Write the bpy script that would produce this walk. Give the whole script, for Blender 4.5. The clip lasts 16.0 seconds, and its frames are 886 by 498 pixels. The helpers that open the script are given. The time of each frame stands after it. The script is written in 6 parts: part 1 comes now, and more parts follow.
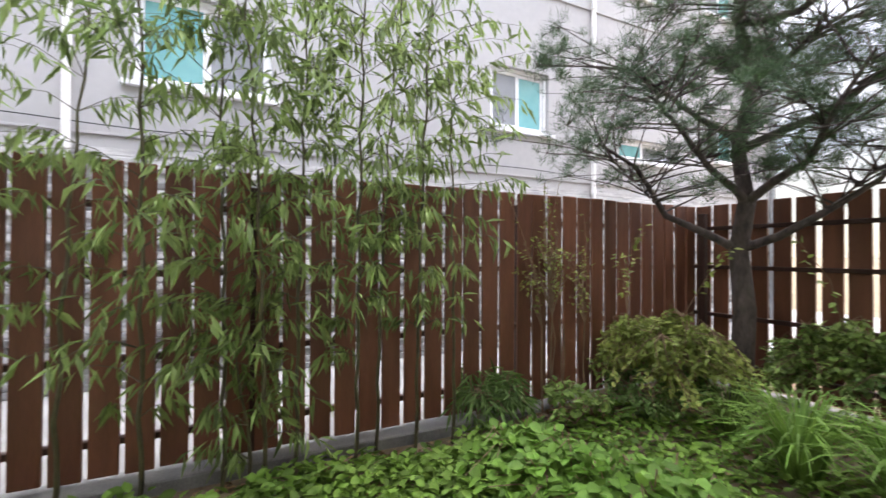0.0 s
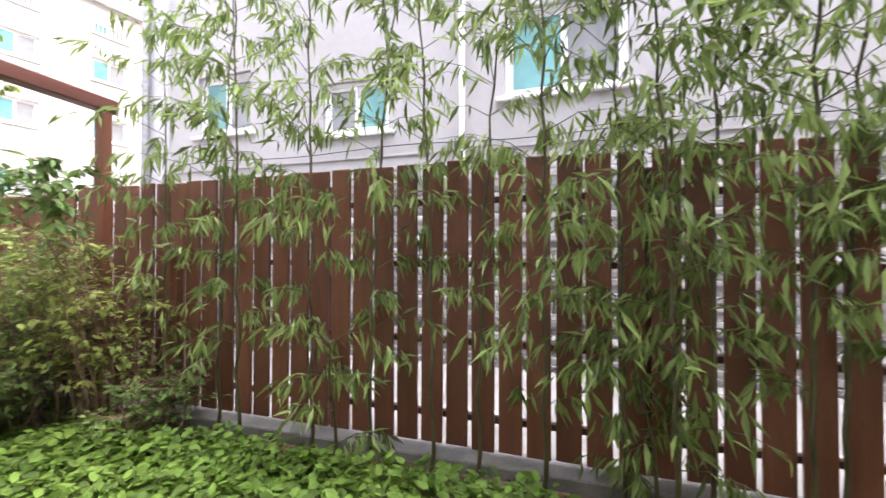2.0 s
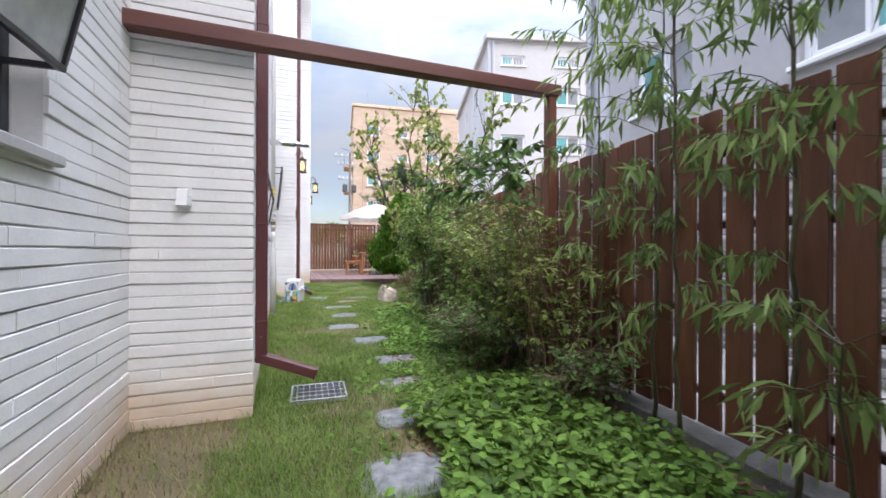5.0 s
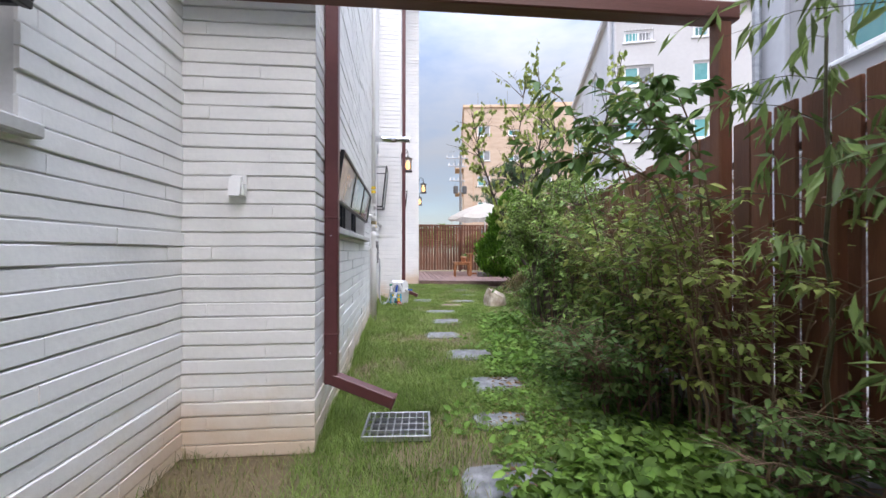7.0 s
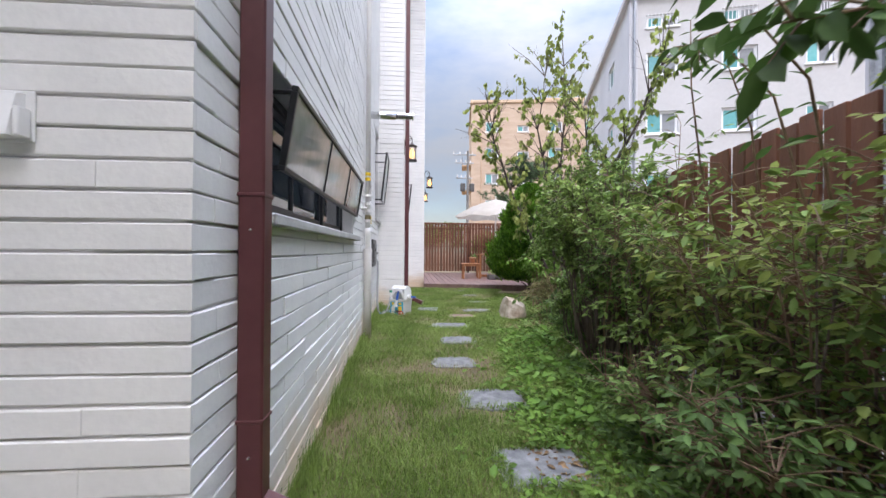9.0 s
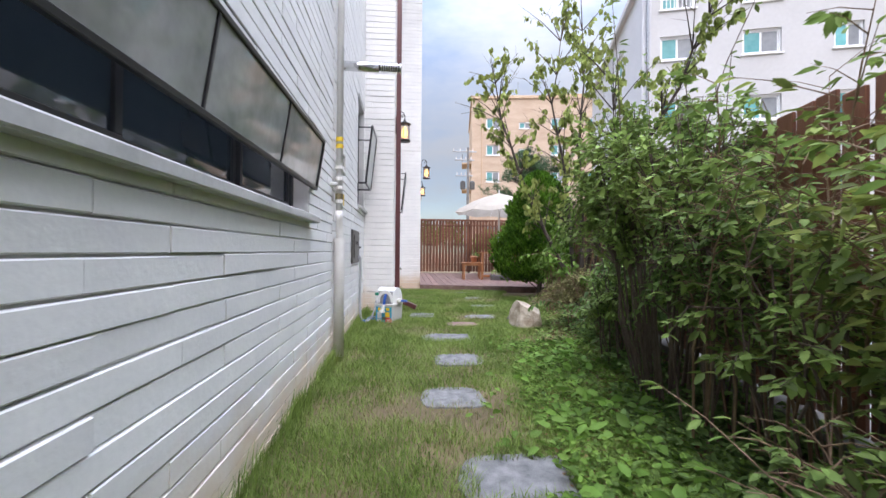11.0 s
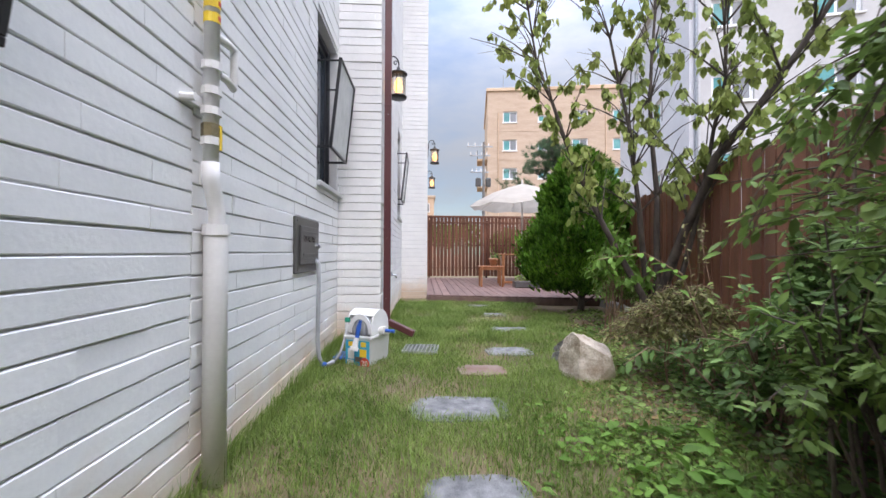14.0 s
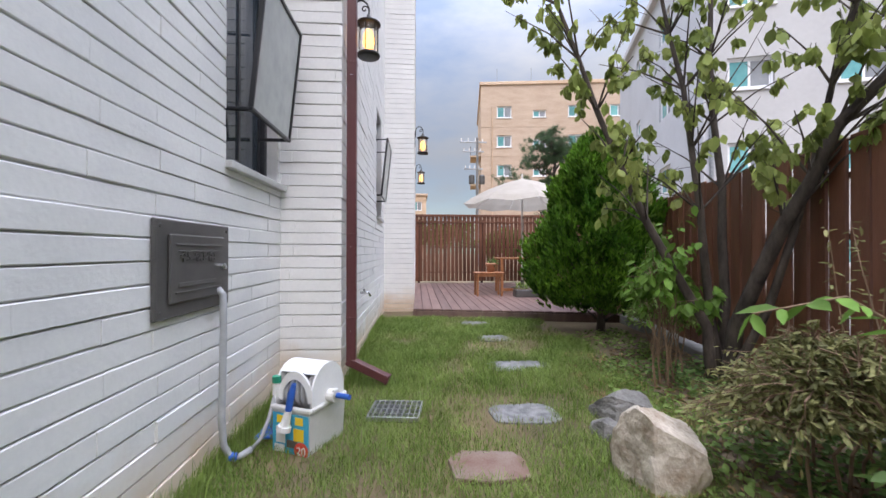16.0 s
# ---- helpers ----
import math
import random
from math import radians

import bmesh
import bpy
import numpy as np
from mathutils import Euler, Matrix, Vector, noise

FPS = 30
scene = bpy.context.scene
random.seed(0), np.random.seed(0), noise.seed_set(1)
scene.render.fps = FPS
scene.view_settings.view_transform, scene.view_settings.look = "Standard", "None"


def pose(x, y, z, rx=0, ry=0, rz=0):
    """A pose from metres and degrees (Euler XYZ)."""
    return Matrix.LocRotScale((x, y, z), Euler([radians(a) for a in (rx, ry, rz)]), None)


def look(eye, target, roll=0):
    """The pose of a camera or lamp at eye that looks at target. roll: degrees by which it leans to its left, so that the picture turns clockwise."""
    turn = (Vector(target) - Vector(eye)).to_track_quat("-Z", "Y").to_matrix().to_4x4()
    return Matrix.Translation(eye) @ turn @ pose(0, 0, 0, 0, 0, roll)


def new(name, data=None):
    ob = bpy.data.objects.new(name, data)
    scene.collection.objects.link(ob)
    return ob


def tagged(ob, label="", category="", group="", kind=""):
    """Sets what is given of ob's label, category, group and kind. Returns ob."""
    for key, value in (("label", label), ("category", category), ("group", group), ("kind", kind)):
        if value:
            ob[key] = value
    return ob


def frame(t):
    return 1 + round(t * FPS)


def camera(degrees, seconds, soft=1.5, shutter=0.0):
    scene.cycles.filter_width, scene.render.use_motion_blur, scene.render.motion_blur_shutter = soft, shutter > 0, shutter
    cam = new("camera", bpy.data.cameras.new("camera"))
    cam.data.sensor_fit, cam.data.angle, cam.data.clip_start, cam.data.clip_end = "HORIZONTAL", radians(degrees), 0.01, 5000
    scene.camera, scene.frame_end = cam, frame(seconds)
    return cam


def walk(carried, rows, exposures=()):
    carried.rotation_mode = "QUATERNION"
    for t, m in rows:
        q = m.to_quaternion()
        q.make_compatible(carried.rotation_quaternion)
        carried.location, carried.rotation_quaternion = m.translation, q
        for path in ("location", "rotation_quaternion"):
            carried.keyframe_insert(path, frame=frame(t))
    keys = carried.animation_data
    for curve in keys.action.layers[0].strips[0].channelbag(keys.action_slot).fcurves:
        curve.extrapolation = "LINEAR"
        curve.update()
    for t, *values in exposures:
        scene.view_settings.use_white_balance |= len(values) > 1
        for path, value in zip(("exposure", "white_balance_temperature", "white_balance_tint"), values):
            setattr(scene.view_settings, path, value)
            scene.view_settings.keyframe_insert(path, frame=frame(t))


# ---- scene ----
cam = camera(94.6, 16.0, 1.5, 0.25)
PATH = [
    (0.0, -0.343, -0.192, 1.290, 90.65, -0.27, -120.53),
    (0.5, -0.265, -0.120, 1.284, 90.17, -0.40, -109.48),
    (1.0, -0.141, -0.048, 1.273, 90.08, -0.48, -98.07),
    (1.5, -0.015, 0.018, 1.264, 90.11, -0.18, -87.33),
    (2.0, 0.067, 0.108, 1.237, 90.64, -0.05, -77.68),
    (2.5, 0.146, 0.172, 1.182, 90.60, -0.14, -67.85),
    (3.0, 0.260, 0.199, 1.107, 89.78, 0.12, -58.08),
    (3.5, 0.294, 0.201, 1.071, 90.23, -0.26, -48.56),
    (4.0, 0.327, 0.238, 1.067, 90.37, -0.29, -38.74),
    (4.5, 0.402, 0.328, 1.063, 90.16, -0.23, -29.33),
    (5.0, 0.470, 0.424, 1.050, 90.15, -0.16, -21.09),
    (7.5, 0.765, 1.367, 1.035, 90.26, -0.16, -4.90),
    (8.0, 0.781, 1.662, 1.051, 90.20, -0.25, -4.86),
    (8.5, 0.797, 1.949, 1.063, 90.28, -0.25, -4.68),
    (9.0, 0.782, 2.249, 1.066, 90.16, -0.42, -4.75),
    (11.5, 0.967, 3.731, 0.945, 90.39, -0.50, -4.78),
    (12.0, 1.015, 4.060, 0.932, 90.42, -0.41, -4.13),
    (12.5, 1.063, 4.411, 0.915, 90.36, -0.32, -3.40),
    (13.0, 1.136, 4.792, 0.912, 90.42, -0.47, -3.12),
    (13.5, 1.154, 5.133, 0.921, 90.37, -0.60, -2.94),
    (14.0, 1.145, 5.445, 0.964, 90.54, -0.29, -2.67),
    (14.5, 1.157, 5.768, 0.994, 90.43, -0.32, -2.80),
    (15.0, 1.177, 6.052, 1.015, 90.44, -0.31, -3.01),
    (15.5, 1.212, 6.370, 1.039, 90.27, -0.33, -3.35),
    (16.0, 1.260, 6.702, 1.089, 90.33, -0.07, -3.65),
]
walk(cam, [(t, pose(*p)) for t, *p in PATH],
     [(0.0, 1.10, 7600, 16), (1.5, 1.34, 7950, 20), (2.5, 1.18, 7450, 20), (4.0, 0.48, 6850, 16), (5.0, 0.35, 6830, 16), (9.0, 0.12, 6870, 16), (12.5, 0.24, 6870, 16), (16.0, -0.08, 6960, 16)])

# world: bright hazy sky with broken cloud
world = bpy.data.worlds.new("world")
scene.world = world
world.use_nodes = True
wn, wl = world.node_tree.nodes, world.node_tree.links
bg = wn["Background"]
sky = wn.new("ShaderNodeTexSky")
sky.sky_type, sky.sun_disc = "NISHITA", False
sky.sun_elevation, sky.sun_rotation = radians(48), radians(173)
sky.dust_density, sky.air_density, sky.ozone_density = 0.6, 1.0, 2.0
geo = wn.new("ShaderNodeTexCoord")
cmap = wn.new("ShaderNodeMapping")
cmap.inputs["Scale"].default_value = (1.0, 1.0, 2.6)
cn = wn.new("ShaderNodeTexNoise")
cn.inputs["Scale"].default_value, cn.inputs["Detail"].default_value, cn.inputs["Roughness"].default_value = 2.6, 7, 0.55
cr = wn.new("ShaderNodeValToRGB")
cr.color_ramp.elements[0].position, cr.color_ramp.elements[1].position = 0.36, 0.74
cr.color_ramp.elements[0].color = (0.20, 0.20, 0.20, 1)
cmix = wn.new("ShaderNodeMixRGB")
cmix.inputs[2].default_value = (5.7, 6.15, 6.75, 1)
wl.new(geo.outputs["Generated"], cmap.inputs["Vector"])
wl.new(cmap.outputs["Vector"], cn.inputs["Vector"])
wl.new(cn.outputs["Fac"], cr.inputs["Fac"])
wl.new(cr.outputs["Color"], cmix.inputs["Fac"])
lift = wn.new("ShaderNodeVectorMath")
lift.operation = "SCALE"
lift.inputs["Scale"].default_value = 1.4
wl.new(sky.outputs["Color"], lift.inputs[0])
wl.new(lift.outputs["Vector"], cmix.inputs[1])
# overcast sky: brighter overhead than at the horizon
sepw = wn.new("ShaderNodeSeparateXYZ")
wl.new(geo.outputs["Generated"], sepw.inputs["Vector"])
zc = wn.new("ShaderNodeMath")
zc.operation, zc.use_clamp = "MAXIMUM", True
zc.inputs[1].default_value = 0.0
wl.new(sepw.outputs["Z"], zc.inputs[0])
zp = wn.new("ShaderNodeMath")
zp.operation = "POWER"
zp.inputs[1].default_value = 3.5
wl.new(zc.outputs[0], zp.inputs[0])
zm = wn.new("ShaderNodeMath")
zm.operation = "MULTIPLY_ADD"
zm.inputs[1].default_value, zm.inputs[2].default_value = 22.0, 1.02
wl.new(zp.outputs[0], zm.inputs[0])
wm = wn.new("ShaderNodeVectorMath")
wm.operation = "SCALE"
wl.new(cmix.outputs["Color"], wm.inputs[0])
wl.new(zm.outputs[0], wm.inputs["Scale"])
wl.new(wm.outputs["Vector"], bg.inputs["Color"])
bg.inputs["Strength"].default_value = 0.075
sun_data = bpy.data.lights.new("sun", "SUN")
sun_data.energy, sun_data.angle, sun_data.color = 1.4, radians(40), (1.0, 0.965, 0.92)
sun = new("sun", sun_data)
sun.matrix_world = look((0, 0, 20), (0 - 1.6, 0 + 14.0, 20 - 15.5))


# ---- materials ----
def material(name, a, b, rough=0.7, scale=8.0, fine=60.0, bump=0.15, metal=0.0, vary=0.0, island=False, translucent=0.0, spec=0.4, stretch=(1, 1, 1)):
    """Two-scale mottled surface from colour a to b; vary: lightness change from piece to piece."""
    m = bpy.data.materials.new(name)
    m.use_nodes = True
    n, l = m.node_tree.nodes, m.node_tree.links
    p = n["Principled BSDF"]
    p.inputs["Roughness"].default_value, p.inputs["Metallic"].default_value = rough, metal
    p.inputs["Specular IOR Level"].default_value = spec
    tc = n.new("ShaderNodeTexCoord")
    mp = n.new("ShaderNodeMapping")
    mp.inputs["Scale"].default_value = stretch
    n1, n2 = n.new("ShaderNodeTexNoise"), n.new("ShaderNodeTexNoise")
    n1.inputs["Scale"].default_value, n2.inputs["Scale"].default_value = scale, fine
    n1.inputs["Detail"].default_value, n2.inputs["Detail"].default_value = 4, 5
    g = n.new("ShaderNodeNewGeometry")
    l.new(g.outputs["Position"], mp.inputs["Vector"])
    l.new(mp.outputs["Vector"], n1.inputs["Vector"])
    l.new(mp.outputs["Vector"], n2.inputs["Vector"])
    add = n.new("ShaderNodeMath")
    add.operation = "MULTIPLY_ADD"
    add.inputs[1].default_value = 0.45
    l.new(n2.outputs["Fac"], add.inputs[0])
    l.new(n1.outputs["Fac"], add.inputs[2])
    ramp = n.new("ShaderNodeMapRange")
    ramp.inputs["From Min"].default_value, ramp.inputs["From Max"].default_value = 0.5, 0.95
    l.new(add.outputs[0], ramp.inputs["Value"])
    mix = n.new("ShaderNodeMixRGB")
    mix.inputs[1].default_value, mix.inputs[2].default_value = (*a, 1), (*b, 1)
    l.new(ramp.outputs["Result"], mix.inputs["Fac"])
    out = mix.outputs["Color"]
    if vary:
        if island:
            rnd = g.outputs["Random Per Island"]
        else:
            rnd = n.new("ShaderNodeObjectInfo").outputs["Random"]
        hs = n.new("ShaderNodeHueSaturation")
        mr = n.new("ShaderNodeMapRange")
        mr.inputs["To Min"].default_value, mr.inputs["To Max"].default_value = 1 - vary, 1 + vary
        l.new(rnd, mr.inputs["Value"])
        l.new(mr.outputs["Result"], hs.inputs["Value"])
        l.new(out, hs.inputs["Color"])
        out = hs.outputs["Color"]
    l.new(out, p.inputs["Base Color"])
    if bump:
        b = n.new("ShaderNodeBump")
        b.inputs["Strength"].default_value, b.inputs["Distance"].default_value = bump, 0.01
        l.new(add.outputs[0], b.inputs["Height"])
        l.new(b.outputs["Normal"], p.inputs["Normal"])
    if translucent:
        t = n.new("ShaderNodeBsdfTranslucent")
        ms = n.new("ShaderNodeMixShader")
        ms.inputs["Fac"].default_value = translucent
        l.new(out, t.inputs["Color"])
        l.new(p.outputs["BSDF"], ms.inputs[1])
        l.new(t.outputs["BSDF"], ms.inputs[2])
        l.new(ms.outputs["Shader"], n["Material Output"].inputs["Surface"])
    return m


def leaf(name, a, b, vary=0.35, rough=0.6, translucent=0.35):
    return material(name, a, b, rough, 2.0, 25.0, 0.0, vary=vary, island=True, translucent=translucent, spec=0.25)


def glass(name, tint=(0.9, 0.95, 0.95), rough=0.03):
    m = bpy.data.materials.new(name)
    m.use_nodes = True
    p = m.node_tree.nodes["Principled BSDF"]
    p.inputs["Base Color"].default_value = (*tint, 1)
    p.inputs["Roughness"].default_value, p.inputs["Transmission Weight"].default_value = rough, 1.0
    p.inputs["IOR"].default_value = 1.45
    return m


def glowing(name, colour, strength):
    m = bpy.data.materials.new(name)
    m.use_nodes = True
    p = m.node_tree.nodes["Principled BSDF"]
    p.inputs["Base Color"].default_value = (*colour, 1)
    p.inputs["Emission Color"].default_value, p.inputs["Emission Strength"].default_value = (*colour, 1), strength
    return m


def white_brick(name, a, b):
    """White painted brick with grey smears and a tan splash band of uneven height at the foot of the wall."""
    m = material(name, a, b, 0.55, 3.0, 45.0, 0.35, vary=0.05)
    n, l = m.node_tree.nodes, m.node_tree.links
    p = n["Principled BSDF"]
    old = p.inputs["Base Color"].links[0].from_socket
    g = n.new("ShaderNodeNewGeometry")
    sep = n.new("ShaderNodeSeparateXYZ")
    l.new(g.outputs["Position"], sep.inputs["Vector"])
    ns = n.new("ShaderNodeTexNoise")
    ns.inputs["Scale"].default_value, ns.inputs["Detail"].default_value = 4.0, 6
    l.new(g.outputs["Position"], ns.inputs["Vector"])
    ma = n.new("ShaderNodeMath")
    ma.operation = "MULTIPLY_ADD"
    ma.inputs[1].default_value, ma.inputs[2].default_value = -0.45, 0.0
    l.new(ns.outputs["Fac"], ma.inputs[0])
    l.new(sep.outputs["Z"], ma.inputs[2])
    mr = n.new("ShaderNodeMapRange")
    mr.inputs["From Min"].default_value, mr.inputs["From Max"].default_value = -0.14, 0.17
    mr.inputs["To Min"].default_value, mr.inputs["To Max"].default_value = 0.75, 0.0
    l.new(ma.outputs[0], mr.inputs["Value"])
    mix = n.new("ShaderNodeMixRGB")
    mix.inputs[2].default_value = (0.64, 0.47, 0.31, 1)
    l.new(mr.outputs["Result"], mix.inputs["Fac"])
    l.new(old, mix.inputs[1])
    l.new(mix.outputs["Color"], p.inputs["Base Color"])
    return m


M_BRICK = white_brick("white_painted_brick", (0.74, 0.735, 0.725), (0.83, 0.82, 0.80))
M_JOINT = material("painted_mortar", (0.60, 0.60, 0.60), (0.70, 0.69, 0.68), 0.8, 6, 60, 0.3)
M_FENCE = material("brown_stained_board", (0.124, 0.045, 0.024), (0.198, 0.076, 0.041), 0.5, 3.0, 40.0, 0.25, vary=0.22, stretch=(4, 4, 0.5))
M_RAIL = material("dark_stained_rail", (0.035, 0.014, 0.010), (0.060, 0.024, 0.016), 0.6, 3.0, 40.0, 0.2)
M_DECKFENCE = material("red_brown_slat", (0.115, 0.043, 0.023), (0.175, 0.07, 0.04), 0.6, 3.0, 40.0, 0.2, vary=0.2, stretch=(4, 4, 0.5))
M_DECK = material("worn_deck_board", (0.15, 0.09, 0.078), (0.23, 0.145, 0.125), 0.6, 2.0, 30.0, 0.25, vary=0.15, stretch=(5, 0.6, 1))
M_PIPE = material("maroon_painted_metal", (0.085, 0.026, 0.028), (0.115, 0.038, 0.040), 0.38, 3, 30, 0.04)
M_BEAM = material("maroon_stained_beam", (0.10, 0.034, 0.026), (0.15, 0.055, 0.042), 0.5, 3, 40, 0.2, stretch=(0.5, 4, 4))
M_KERB = material("grey_concrete", (0.13, 0.125, 0.12), (0.25, 0.24, 0.225), 0.85, 5, 80, 0.4)
M_YARD = material("pale_yard_concrete", (0.20, 0.19, 0.18), (0.32, 0.31, 0.29), 0.85, 2, 60, 0.3)
M_GREYBRICK = material("grey_split_brick", (0.20, 0.195, 0.19), (0.42, 0.41, 0.40), 0.85, 3, 30, 0.5, vary=0.45, stretch=(1, 1.2, 6))
M_SOIL = material("lawn_soil", (0.10, 0.08, 0.045), (0.22, 0.16, 0.09), 0.95, 1.6, 40, 0.6)
M_EARTH = material("dry_litter_soil", (0.10, 0.068, 0.042), (0.22, 0.16, 0.11), 0.95, 6, 70, 0.8)
M_STONE = material("grey_granite", (0.115, 0.115, 0.118), (0.285, 0.285, 0.28), 0.85, 16, 190, 0.6, vary=0.12)
M_REDSTONE = material("reddish_sandstone", (0.17, 0.085, 0.06), (0.27, 0.215, 0.18), 0.8, 5, 90, 0.3)
M_ROCK = material("cream_rock", (0.27, 0.20, 0.14), (0.60, 0.53, 0.44), 0.85, 7, 60, 0.8)
M_DARKROCK = material("dark_grey_rock", (0.10, 0.095, 0.09), (0.26, 0.25, 0.23), 0.9, 6, 60, 0.8)
M_SILL = material("grey_painted_sill", (0.42, 0.42, 0.41), (0.55, 0.55, 0.53), 0.6, 5, 60, 0.15)
M_BLACK = material("black_aluminium", (0.012, 0.013, 0.015), (0.03, 0.03, 0.034), 0.35, 6, 40, 0.03)
M_CHARCOAL = material("charcoal_aluminium", (0.030, 0.032, 0.038), (0.050, 0.053, 0.060), 0.4, 6, 40, 0.03)
M_IRON = material("black_iron", (0.010, 0.009, 0.008), (0.03, 0.026, 0.02), 0.45, 20, 90, 0.1)
# pale mottle carries dirt and blotches of reflected cloud in the base colour
M_PANEL = material("smoked_acrylic", (0.22, 0.225, 0.22), (0.40, 0.405, 0.395), 0.07, 3.0, 14.0, 0.01, spec=0.8)
M_FROST = material("frosted_acrylic", (0.40, 0.42, 0.41), (0.54, 0.56, 0.54), 0.22, 1.5, 12.0, 0.02, spec=0.5)
# blue-grey base colour stands in for sky reflected in the panes
M_GLASS_DARK = material("dark_window_glass", (0.032, 0.047, 0.064), (0.055, 0.076, 0.10), 0.05, 1, 5, 0.0, spec=1.0)
M_PVC = material("white_pvc", (0.70, 0.68, 0.66), (0.79, 0.77, 0.75), 0.55, 6, 60, 0.05)
M_GALV = material("galvanised_steel", (0.30, 0.31, 0.32), (0.46, 0.47, 0.48), 0.42, 14, 70, 0.08, metal=0.85)
M_CHROME = material("stainless_steel", (0.6, 0.6, 0.6), (0.72, 0.72, 0.72), 0.22, 10, 60, 0.02, metal=1.0)
M_BRASS = material("weathered_brass", (0.22, 0.18, 0.10), (0.32, 0.26, 0.16), 0.45, 30, 90, 0.1, metal=0.8)
M_YELLOW = material("yellow_plastic", (0.75, 0.50, 0.03), (0.85, 0.60, 0.05), 0.4, 8, 60, 0.02)
M_GREYBOX = material("dark_grey_enamel", (0.075, 0.072, 0.070), (0.11, 0.105, 0.10), 0.4, 6, 120, 0.12)
M_HOSE = material("grey_rubber_hose", (0.32, 0.33, 0.34), (0.42, 0.43, 0.44), 0.45, 10, 60, 0.05)
M_WHITEPL = material("white_plastic", (0.74, 0.74, 0.74), (0.82, 0.82, 0.81), 0.35, 5, 60, 0.02)
M_CREAMPL = material("grey_white_plastic", (0.55, 0.55, 0.52), (0.64, 0.63, 0.60), 0.45, 5, 60, 0.03)
M_BLUE = material("blue_plastic", (0.02, 0.09, 0.42), (0.03, 0.13, 0.50), 0.35, 8, 60, 0.02)
M_CYAN = material("cyan_print", (0.03, 0.32, 0.52), (0.05, 0.40, 0.60), 0.4, 8, 60, 0.0)
M_GREENPL = material("green_plastic", (0.01, 0.22, 0.13), (0.02, 0.28, 0.17), 0.4, 8, 60, 0.0)
M_RED = material("red_print", (0.55, 0.05, 0.03), (0.62, 0.08, 0.05), 0.5, 8, 60, 0.0)
M_NB = material("pale_grey_render", (0.385, 0.375, 0.371), (0.455, 0.443, 0.438), 0.8, 0.5, 12, 0.1)
M_NBGREY = material("slate_grey_render", (0.50, 0.50, 0.515), (0.58, 0.58, 0.595), 0.75, 0.6, 12, 0.1)
M_GB = material("light_grey_render", (0.47, 0.462, 0.455), (0.54, 0.53, 0.52), 0.8, 0.4, 8, 0.1)
M_APRICOT = material("apricot_stone_cladding", (0.47, 0.345, 0.25), (0.56, 0.43, 0.325), 0.8, 0.9, 5, 0.2, stretch=(1, 1, 3))
M_TAN = material("tan_cladding", (0.52, 0.36, 0.24), (0.64, 0.48, 0.34), 0.8, 0.4, 6, 0.2)
M_FRAME = material("white_window_frame", (0.74, 0.74, 0.74), (0.82, 0.82, 0.82), 0.4, 5, 50, 0.02)
M_TEAL = material("teal_tinted_glass", (0.09, 0.30, 0.30), (0.18, 0.42, 0.41), 0.06, 0.8, 6, 0.0, vary=0.3, spec=0.7)
M_GREYGLASS = material("insect_screen_glass", (0.20, 0.21, 0.22), (0.30, 0.31, 0.32), 0.2, 0.8, 6, 0.0)
M_WOOD = material("orange_brown_timber", (0.28, 0.11, 0.045), (0.40, 0.18, 0.08), 0.5, 4, 50, 0.15, stretch=(4, 1, 1))
M_CANVAS = material("cream_canvas", (0.46, 0.42, 0.36), (0.54, 0.50, 0.44), 0.85, 3, 120, 0.1, translucent=0.35)
M_CLAY = material("terracotta", (0.40, 0.20, 0.12), (0.50, 0.27, 0.17), 0.8, 8, 80, 0.2)
M_BARK = material("grey_brown_bark", (0.038, 0.029, 0.024), (0.10, 0.078, 0.062), 0.9, 14, 70, 0.9, stretch=(1, 1, 0.35))
M_PINEBARK = material("dark_pine_bark", (0.045, 0.035, 0.032), (0.12, 0.095, 0.085), 0.95, 22, 70, 1.0, stretch=(1, 1, 0.4))
M_TWIG = material("tan_twig", (0.16, 0.10, 0.06), (0.26, 0.17, 0.11), 0.8, 14, 70, 0.3)
M_CANE = material("grey_brown_cane", (0.085, 0.062, 0.048), (0.16, 0.12, 0.095), 0.85, 14, 70, 0.3)
M_CULM = material("dark_bamboo_culm", (0.05, 0.045, 0.025), (0.11, 0.10, 0.045), 0.45, 6, 50, 0.1)
L_BAMBOO = leaf("bamboo_leaf", (0.14, 0.21, 0.064), (0.275, 0.365, 0.125), 0.5, 0.5, 0.45)
L_SHRUB = leaf("shrub_leaf", (0.128, 0.212, 0.050), (0.25, 0.345, 0.10), 0.5)
L_DARK = leaf("dark_shrub_leaf", (0.085, 0.16, 0.042), (0.18, 0.28, 0.085), 0.45)
# darker than the shrub leaf: shade on the sprays is put into this colour
L_SPRAY = leaf("shaded_spray_leaf", (0.055, 0.115, 0.028), (0.13, 0.22, 0.06), 0.4, 0.55, 0.3)
L_YELLOW = leaf("yellowing_leaf", (0.18, 0.24, 0.055), (0.34, 0.38, 0.11), 0.45)
L_OLIVE = leaf("olive_variegated_leaf", (0.13, 0.135, 0.045), (0.30, 0.285, 0.125), 0.5)
L_LIGHT = leaf("fresh_green_leaf", (0.10, 0.21, 0.03), (0.19, 0.33, 0.065), 0.35)
L_COVER = leaf("ground_cover_leaf", (0.098, 0.19, 0.030), (0.20, 0.32, 0.064), 0.5)
L_THUJA = leaf("conifer_spray", (0.035, 0.105, 0.010), (0.15, 0.30, 0.03), 0.6, 0.6, 0.3)
